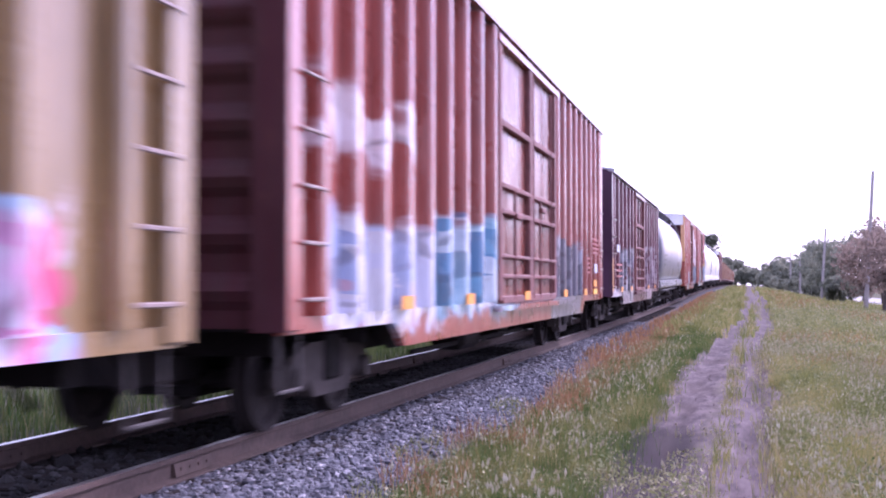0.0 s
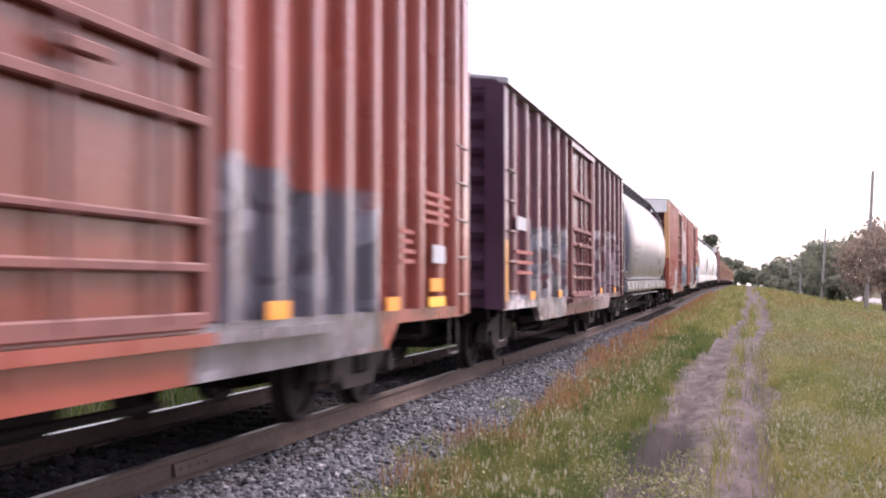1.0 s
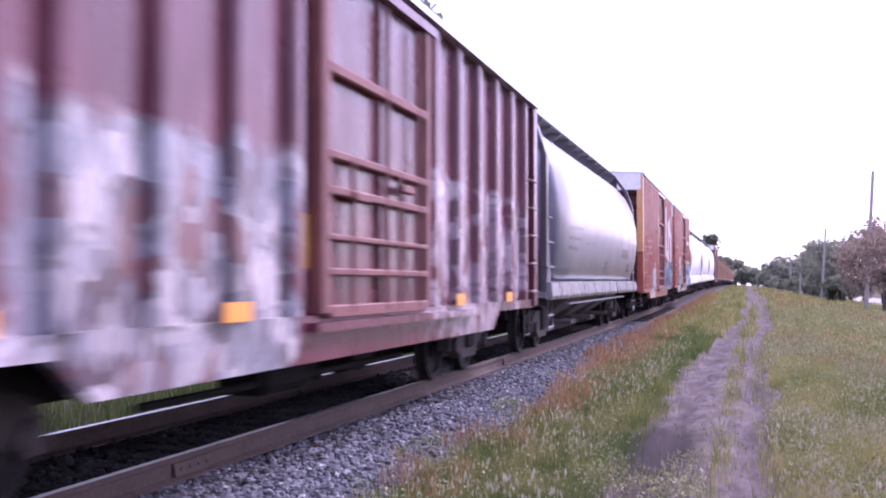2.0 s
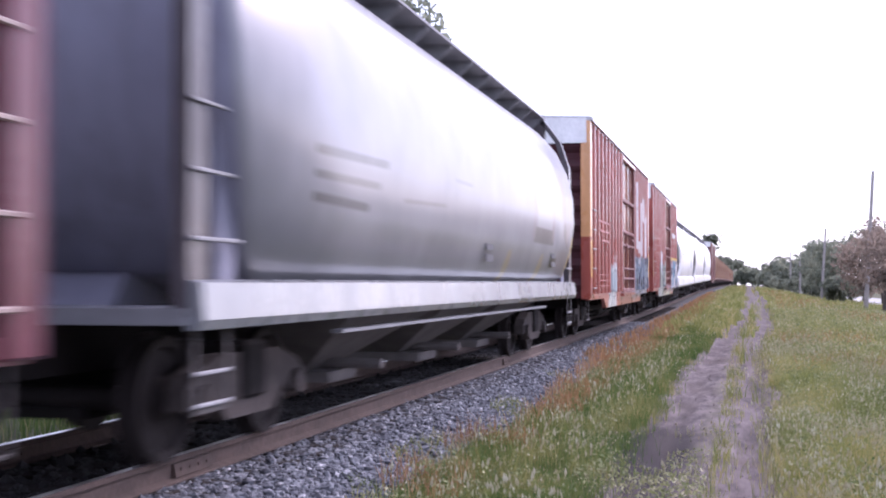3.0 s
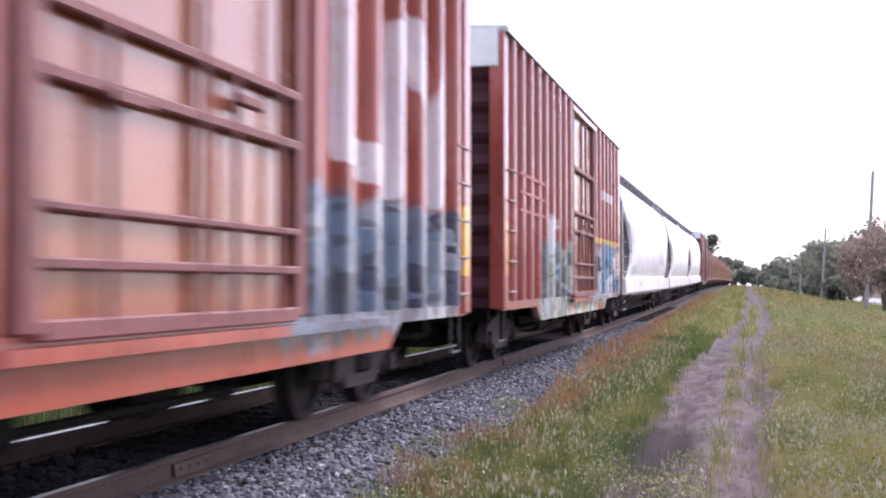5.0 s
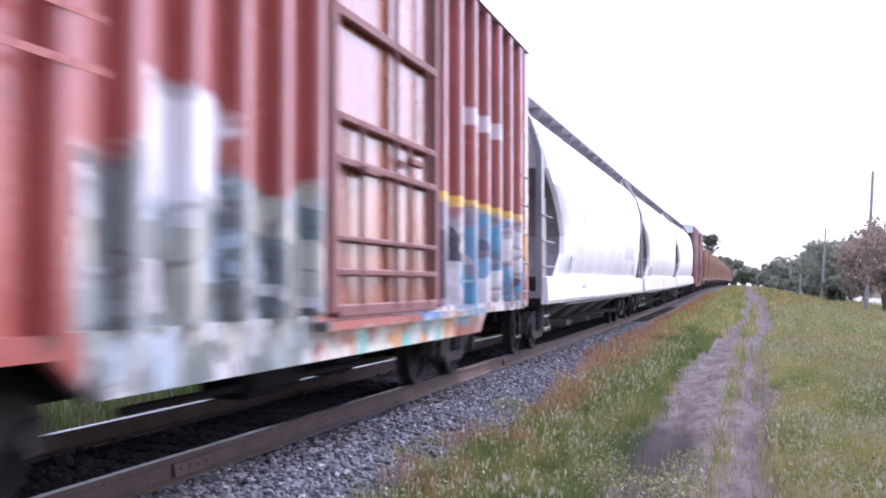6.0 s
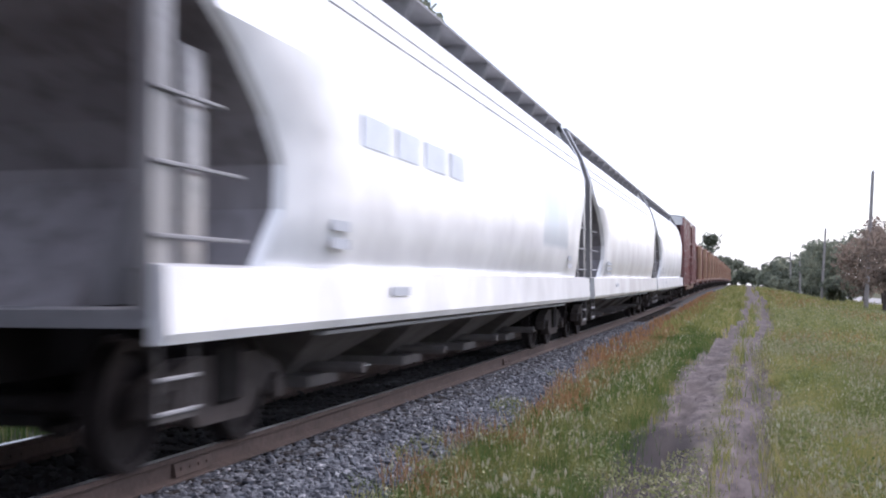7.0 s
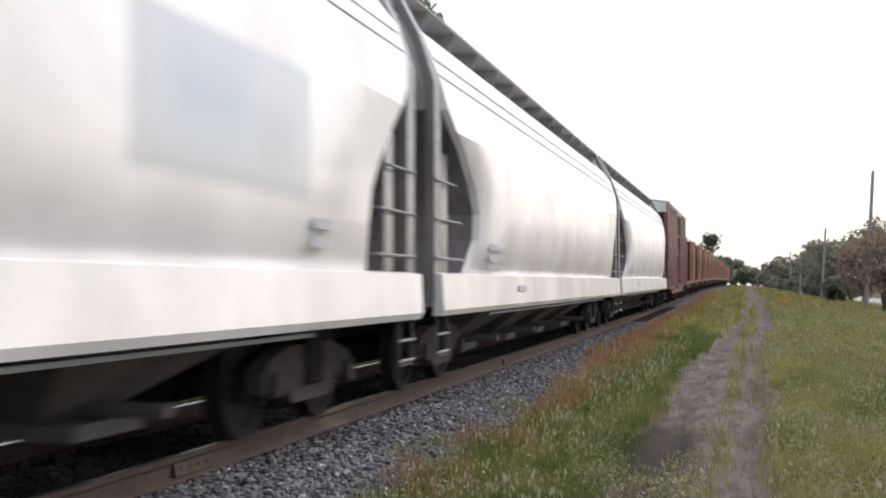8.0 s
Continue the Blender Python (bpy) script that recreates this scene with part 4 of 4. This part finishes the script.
bulk("ballast", v, f, BALLAST, "grey crushed stone ballast beside the rail", "ballast")
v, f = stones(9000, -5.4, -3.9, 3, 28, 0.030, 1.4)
bulk("ballast", v, f, SHADED_STONE, "crushed stone ballast between the rails, darkened by painted shade", "ballast")


def blades(px, py, height, width, lean=0.35, pieces=2):
    """Bent grass blades, each a narrow strip of its own."""
    n = len(px)
    pz = heights(px, py) - 0.01
    h = height * rng.uniform(0.55, 1.25, n)
    a = rng.uniform(0, 6.283, n)
    face = rng.uniform(0, 6.283, n)
    w = width * rng.uniform(0.6, 1.3, n)
    ln = h * lean * rng.uniform(0.2, 1.3, n)
    out = []
    for k in range(pieces + 1):
        t = k / pieces
        cx, cy, cz = px + np.cos(a) * ln * t * t, py + np.sin(a) * ln * t * t, pz + h * (t - 0.18 * t * t)
        ww = w * (1 - 0.85 * t) * 0.5
        out.append(np.stack([cx - np.cos(face) * ww, cy - np.sin(face) * ww, cz], 1))
        out.append(np.stack([cx + np.cos(face) * ww, cy + np.sin(face) * ww, cz], 1))
    v = np.stack(out, 1)
    quad = np.array([[2 * k, 2 * k + 1, 2 * k + 3, 2 * k + 2] for k in range(pieces)])
    f = quad[None] + (np.arange(n) * (2 * pieces + 2))[:, None, None]
    return v.reshape(-1, 3), f.reshape(-1, 4), np.stack([px + np.cos(a) * ln, py + np.sin(a) * ln, pz + h * 0.82], 1)


def patchy(px, py, scale, low):
    return np.array([noise.noise((float(a) * scale, float(b) * scale, 5.0)) for a, b in zip(px, py)]) > low


def strewn(count, x0, x1, y0, y1, power):
    return rng.uniform(x0, x1, count), y0 + (y1 - y0) * rng.random(count) ** power


GREEN = tinted("grass_blades", [(0.0, (0.06, 0.10, 0.025)), (0.3, (0.155, 0.19, 0.055)), (0.65, (0.31, 0.30, 0.105)), (0.88, (0.46, 0.38, 0.19)), (1.0, (0.60, 0.48, 0.30))], 0.7, 0.9, 0.35)
DEEP = tinted("lush_grass_blades", [(0.0, (0.025, 0.07, 0.018)), (0.35, (0.075, 0.13, 0.03)), (0.7, (0.17, 0.19, 0.06)), (1.0, (0.40, 0.32, 0.15))], 0.7, 0.9, 0.35)
STRAW = tinted("seed_heads", [(0.0, (0.26, 0.22, 0.12)), (0.5, (0.42, 0.38, 0.24)), (1.0, (0.62, 0.60, 0.46))], 0.8, 0.7, 0.2)
SORREL = tinted("red_sorrel", [(0.0, (0.19, 0.125, 0.05)), (0.5, (0.34, 0.175, 0.085)), (1.0, (0.42, 0.30, 0.15))], 0.8, 0.6, 0.2)


def clear_of_path(px, py, keep=0.05):
    c = np.array([path_centre(float(b)) for b in py])
    w = np.array([path_half(float(b)) for b in py]) + 0.22 * np.array([noise.noise((float(a) * 1.2, float(b) * 0.9, 9.0)) for a, b in zip(px, py)])
    w += rng.normal(0, 0.07, len(px))
    off = np.abs(px - c)
    middle = (off < 0.26 + rng.normal(0, 0.05, len(px))) & patchy(px, py, 1.2, 0.02) & (rng.random(len(px)) < 0.33)
    return (off > w) | middle | (rng.random(len(px)) < keep * (off > w * 0.7))


def meadow(count, x0, x1, y0, y1, power, height, width):
    px, py = strewn(count, x0, x1, y0, y1, power)
    ok = clear_of_path(px, py)
    px, py = px[ok], py[ok]
    lush = np.array([noise.noise((float(a) * 1.1, float(b) * 0.8, 3.0)) for a, b in zip(px, py)])
    return blades(px, py, height * np.clip(1.05 + 1.1 * lush, 0.45, 1.7), width)


for k, (n, x0, x1, y0, y1, pw, hh, ww) in enumerate(((56000, -2.5, -0.8, 7, 40, 1.5, 0.18, 0.009), (72000, -0.3, 3.2, 7, 30, 1.2, 0.20, 0.009), (60000, -0.2, 9, 18, 75, 1.3, 0.26, 0.022), (30000, -2.6, 0.4, 36, 260, 1.2, 0.28, 0.06), (30000, 0.8, 11, 60, 170, 1.0, 0.35, 0.07))):
    v, f, tips = meadow(n, x0, x1, y0, y1, pw, hh, ww)
    bulk("grass", v, f, GREEN if k else DEEP, "rough green and straw-coloured verge grass" if k else "deep green grass between the ballast and the dirt track", "grass")
    pick = tips[(rng.random(len(tips)) < (0.06, 0.34, 0.3, 0.15, 0.15)[k]) & patchy(tips[:, 0], tips[:, 1], 0.6, -0.05)]
    size = (0.007, 0.008, 0.013, 0.018, 0.025)[k] * rng.uniform(0.6, 1.5, len(pick))
    off = np.array([[0, 0, 1.8], [1, 0, 0], [-0.5, 0.87, 0], [-0.5, -0.87, 0], [0, 0, -1.8]])
    v = (pick[:, None] + off[None] * size[:, None, None]).reshape(-1, 3)
    tri = np.array([[0, 1, 2], [0, 2, 3], [0, 3, 1], [4, 2, 1], [4, 3, 2], [4, 1, 3]])
    f = (tri[None] + (np.arange(len(pick)) * 5)[:, None, None]).reshape(-1, 3)
    bulk("seed_heads", v, f, STRAW, "pale seed heads over the verge grass", "grass")

# rank grass on the far side, seen under the cars
v, f, tips = blades(*strewn(9000, -9.6, -6.7, 2, 40, 1.2), 0.45, 0.02)
bulk("grass", v, f, DEEP, "rank green grass beyond the track", "grass")

# tall flowering stems in loose drifts
for x0, x1, y0, y1, n in ((-2.45, -1.2, 7.5, 30, 1500), (0.1, 3.0, 7.5, 30, 6000), (-1.5, 0.2, 8.0, 14, 260)):
    px, py = strewn(n, x0, x1, y0, y1, 1.3)
    ok = patchy(px, py, 0.7, -0.1)
    v, f, tips = blades(px[ok], py[ok], 0.40 if x0 != -1.5 else 0.16, 0.007, 0.25, 3)
    bulk("tall_grass", v, f, GREEN, "tall thin grass stems gone to seed", "grass")
    tips = tips[rng.random(len(tips)) < 0.8]
    size = 0.008 * rng.uniform(0.5, 1.8, len(tips))
    off = np.array([[0, 0, 3.0], [1, 0, 0], [-0.5, 0.87, 0], [-0.5, -0.87, 0], [0, 0, -2.2]])
    v = (tips[:, None] + off[None] * size[:, None, None]).reshape(-1, 3)
    f = (np.array([[0, 1, 2], [0, 2, 3], [0, 3, 1], [4, 2, 1], [4, 3, 2], [4, 1, 3]])[None] + (np.arange(len(tips)) * 5)[:, None, None]).reshape(-1, 3)
    bulk("seed_heads", v, f, STRAW, "pale seed heads over the verge grass", "grass")
# leafy weeds: small pale leaves at all heights among the grass
LEAFY = tinted("weed_leaves", [(0.0, (0.07, 0.11, 0.035)), (0.45, (0.19, 0.215, 0.085)), (0.8, (0.37, 0.36, 0.20)), (1.0, (0.66, 0.60, 0.44))], 0.6, 1.6, 0.35)
for x0, x1, y0, y1, n, tall in ((0.1, 3.2, 7.5, 28, 34000, 0.34), (-2.45, -1.3, 7.5, 30, 8000, 0.26), (1.0, 8.0, 25, 70, 22000, 0.4), (-1.3, -0.3, 8.6, 10.9, 2400, 0.2)):
    px, py = strewn(n, x0, x1, y0, y1, 1.25)
    ok = patchy(px, py, 1.6, -0.15) & (clear_of_path(px, py, 0.0) | (tall < 0.25))
    px, py = px[ok], py[ok]
    n = len(px)
    p = np.stack([px, py, heights(px, py) + tall * rng.random(n) ** 0.7], 1)
    a, b = rng.normal(size=(n, 3)), rng.normal(size=(n, 3))
    a /= np.linalg.norm(a, axis=1)[:, None]
    b -= a * (a * b).sum(1)[:, None]
    b /= np.linalg.norm(b, axis=1)[:, None]
    q = ((0.016 if y0 < 20 else 0.035) * rng.uniform(0.5, 1.5, n))[:, None]
    v = np.stack([p - a * q, p + b * q * 0.5, p + a * q, p - b * q * 0.5], 1).reshape(-1, 3)
    bulk("weed_leaves", v, (np.arange(n) * 4)[:, None] + np.arange(4)[None], LEAFY, "pale green leafy weeds among the grass", "weeds")
# weeds that creep over the foot of the ballast
px, py = strewn(5000, -3.0, -2.4, 6.5, 30, 1.4)
ok = patchy(px, py, 0.9, 0.28)
v, f, tips = blades(px[ok], py[ok], 0.13, 0.010, 0.6)
bulk("weeds", v, f, GREEN, "low weeds creeping over the ballast", "weeds")

v, f, tips = blades(*strewn(4200, -3.1, -2.3, 24, 120, 1.1), 0.22, 0.04)
bulk("grass", v, f, SORREL, "dry reddish grass along the far ballast", "grass")
v, f = stones(260, -1.6, 0.6, 8, 30, 0.010, 1.2)
bulk("clods", v, f, CLOD, "small dark clods of earth on the track", "soil")
px, py = strewn(12000, -2.8, -1.9, 11, 110, 1.1)
ok = patchy(px, py, 0.5, -0.2) & (px < -2.1 + 0.6 * rng.random(len(px)) ** 2) & (px > -2.45 - 0.06 * np.clip(py - 14, 0, 8))
v, f, tips = blades(px[ok], py[ok], 0.34, 0.016, 0.3)
bulk("sorrel", v, f, SORREL, "reddish sorrel along the ballast edge", "grass")

for x0, x1, y0, y1, n, hh, ww in ((1.6, 6.5, 48, 125, 10000, 0.42, 0.035), (-2.75, -2.0, 8.2, 12.5, 900, 0.30, 0.010), (0.9, 3.2, 22, 48, 2600, 0.40, 0.016)):
    px, py = strewn(n, x0, x1, y0, y1, 1.0)
    ok = patchy(px, py, 0.25 if y0 > 20 else 0.8, 0.02)
    v, f, tips = blades(px[ok], py[ok], hh, ww, 0.3)
    bulk("sorrel", v, f, SORREL, "drift of reddish sorrel in the meadow", "grass")


# ---- trees ----
LEAF = tinted("tree_leaves", [(0.0, (0.12, 0.14, 0.11)), (0.5, (0.20, 0.22, 0.165)), (1.0, (0.29, 0.30, 0.21))], 0.7, 0.4, 0.6)
PURPLE_LEAF = tinted("dark_tree_leaves", [(0.0, (0.14, 0.12, 0.10)), (0.5, (0.23, 0.185, 0.15)), (1.0, (0.34, 0.27, 0.21))], 0.7, 0.4, 0.6)
BARK = plain("bark", (0.07, 0.055, 0.045), 0.9, 0.0, 0.4, 12, 0.8)


def tree(x, y, height, spread, trunk=0.28, leaf=0.16, count=3500, foliage=None, label="", bare=0.28, group="trees beside the line"):
    base = ground_z(x, y) - 0.05
    t = tagged(new("tree"), label or "leafy tree with a dark rounded crown", "tree", group)
    t.matrix_basis = pose(x, y, base)
    bm = bmesh.new()
    tips = []

    def limb(a, d, ln, r, depth):
        rings = []
        p, q = Vector(a), Vector(d).normalized()
        for k in range(4):
            rr = r * (1 - 0.17 * k)
            side = q.orthogonal().normalized()
            up = q.cross(side)
            rings.append([p + side * rr * math.cos(u * 1.0472) + up * rr * math.sin(u * 1.0472) for u in range(6)])
            p = p + q * ln / 3
            q = (q + Vector((rng.uniform(-0.16, 0.16), rng.uniform(-0.16, 0.16), 0.04))).normalized()
        lofted(bm, rings, True)
        if depth >= 2:
            tips.append(p)
        if depth < 3:
            for _ in range(3 if depth else 5):
                az, el = rng.uniform(0, 6.283), rng.uniform(0.2, 1.0)
                nd = Vector((math.cos(az) * math.cos(el), math.sin(az) * math.cos(el), math.sin(el)))
                limb(p - q * ln * rng.uniform(0, 0.35) * (depth > 0), nd, ln * rng.uniform(0.5, 0.72) * (1.0 if depth else spread / height * 1.25), r * 0.52, depth + 1)

    limb((0, 0, 0), (0, 0, 1), height * bare * 1.25, trunk, 0)
    part("trunk", bm, BARK, t)
    zc, rz = height * (bare + 1) / 2, height * (1 - bare) / 2
    lumps = []
    for _ in range(26):
        u = rng.normal(size=3)
        u /= np.linalg.norm(u)
        lumps.append((u * rng.uniform(0.45, 0.85) * np.array([spread, spread, rz]) + np.array([0, 0, zc]), rng.uniform(0.24, 0.42)))
    cs = np.array([c for c, _ in lumps])
    rs = np.array([r for _, r in lumps]) * min(spread, rz)
    k = rng.integers(0, len(lumps), count)
    u = rng.normal(size=(count, 3))
    u /= np.linalg.norm(u, axis=1)[:, None]
    p = cs[k] + u * (rs[k] * rng.uniform(0.55, 1.1, count) ** 0.6)[:, None]
    a, b = rng.normal(size=(count, 3)), rng.normal(size=(count, 3))
    a /= np.linalg.norm(a, axis=1)[:, None]
    b -= a * (a * b).sum(1)[:, None]
    b /= np.linalg.norm(b, axis=1)[:, None]
    s = (leaf * rng.uniform(0.6, 1.4, count))[:, None]
    v = np.stack([p - a * s, p + b * s * 0.5, p + a * s, p - b * s * 0.5], 1).reshape(-1, 3)
    f = (np.array([[0, 1, 2, 3]])[None] + (np.arange(count) * 4)[:, None, None]).reshape(-1, 4)
    me = bpy.data.meshes.new("crown")
    me.from_pydata(v.tolist(), [], f.tolist())
    me.materials.append(foliage or LEAF)
    piece("crown", me, t)
    return t


tree(7.5, 72, 5.5, 2.5, 0.15, 0.12, 2600, PURPLE_LEAF, "low spreading dark-leaved tree beside the road", 0.22)
tree(9.5, 75, 5.9, 2.8, 0.15, 0.12, 2600, PURPLE_LEAF, "low spreading dark-leaved tree beside the road", 0.22)
tree(8.9, 98, 6.0, 2.3, 0.2, 0.15, 1900, PURPLE_LEAF, "dark roadside tree with a ragged crown", 0.14)
tree(11.6, 112, 7.6, 3.0, 0.2, 0.18, 2200, PURPLE_LEAF, "dark roadside tree with a ragged crown", 0.14)
tree(9.4, 150, 7.4, 3.2, 0.22, 0.26, 1700, LEAF, "dark roadside tree with a ragged crown", 0.1)
tree(13.0, 146, 8.6, 3.8, 0.22, 0.26, 1800, LEAF, "dark roadside tree with a ragged crown", 0.1)
tree(11.0, 190, 8.8, 4.0, 0.22, 0.32, 1700, LEAF, "dark roadside tree with a ragged crown", 0.1)
for x, y, h, s in ((8.6, 118, 2.6, 2.0), (9.6, 134, 2.8, 2.2), (8.8, 160, 3.0, 2.4), (9.2, 178, 3.2, 2.6), (8.6, 205, 3.2, 2.8), (8.2, 232, 3.4, 3.2), (7.6, 280, 3.8, 4.0)):
    tree(x, y, h, s, 0.1, 0.24, 1100, LEAF, "low dark bush at the foot of the roadside trees", 0.03, "bushes beside the road")["category"] = "bush"
for x, y, h, s in ((9.6, 262, 7.4, 3.8), (13, 250, 7.8, 4.5), (16, 300, 9.4, 5), (6.6, 300, 7.4, 4.0), (10.5, 320, 9.4, 5.0)):
    tree(x, y, h, s, 0.3, 0.45, 1300, LEAF, "distant dark tree in the woods at the bend", 0.06, "distant woods")
for x, y, h, s in ((-3, 480, 10.0, 6), (3, 520, 8.5, 7), (0, 430, 6.0, 5), (-9, 470, 11.5, 6), (-14, 420, 10.5, 6), (7.5, 540, 9.0, 7)):
    tree(x, y, h, s, 0.3, 0.8, 1400, LEAF, "distant hazy tree at the end of the line", 0.06, "distant woods")
tree(-9.2, 330, 14.6, 2.9, 0.3, 0.35, 1700, LEAF, "tall tree rising behind the train", 0.5)
tree(-15.9, 42, 15.0, 5.2, 0.4, 0.2, 7000, LEAF, "tall leafy tree beyond the train", 0.4)

# ---- poles ----
WOOD = plain("weathered_pole_wood", (0.27, 0.25, 0.235), 0.9, 0.0, 0.25, 6, 0.5)


def pole(x, y, height, lean):
    p = tagged(new("utility_pole"), "weathered grey wooden utility pole beside the road", "utility pole", "utility poles")
    p.matrix_basis = pose(x, y, ground_z(x, y) - 0.05, 0, lean, 0)
    bm = bmesh.new()
    bmesh.ops.create_cone(bm, cap_ends=True, segments=10, radius1=0.15, radius2=0.10, depth=height, matrix=Matrix.Translation((0, 0, height / 2)))
    part("shaft", bm, WOOD, p)
    bm = bmesh.new()
    rod(bm, (0, 0, height - 0.1), (0, 0, height + 0.12), 0.05, 8)
    part("insulator", bm, PALE, p)


for x, y, h, lean in ((7.5, 83, 9.1, 3.4), (7.75, 134, 7.7, 3.6), (7.75, 185, 6.5, 0.5), (7.75, 222, 7.6, 0.0)):
    pole(x, y, h, lean)


WIRE = plain("service_wire", (0.10, 0.10, 0.11), 0.6, 0.0, 0.2, 6, 0.0)


def wire(a, b, sag):
    bm = bmesh.new()
    pts = [Vector(a).lerp(Vector(b), k / 10) - Vector((0, 0, sag * 4 * (k / 10) * (1 - k / 10))) for k in range(11)]
    for p, q in zip(pts, pts[1:]):
        rod(bm, p, q, 0.018, 5)
    me = mesh_of("service_wire", bm)
    me.materials.append(WIRE)
    tagged(new("service_wire", me), "thin slack wire strung from a utility pole", "wire", "wires")


wire((8.23, 134, 7.0), (11.0, 132, 6.0), 0.9)

# ---- what moves ----
def motions():
    for car, y0 in movers:
        rows = []
        for i in range(17):
            t = 0.5 * i
            y = y0 - SPEED * t
            rows.append((t, pose(TRACK, y, rise(y + 7) - 7 * slope(y + 7), math.degrees(slope(y + 7)), 0, 0)))
        walk(car, rows)
    turn = math.degrees(SPEED / 0.42 / FPS)
    for w, dy in wheels:
        walk(w, [(i / FPS, pose(0, dy, 0.42, turn * i)) for i in range(241)])


motions()
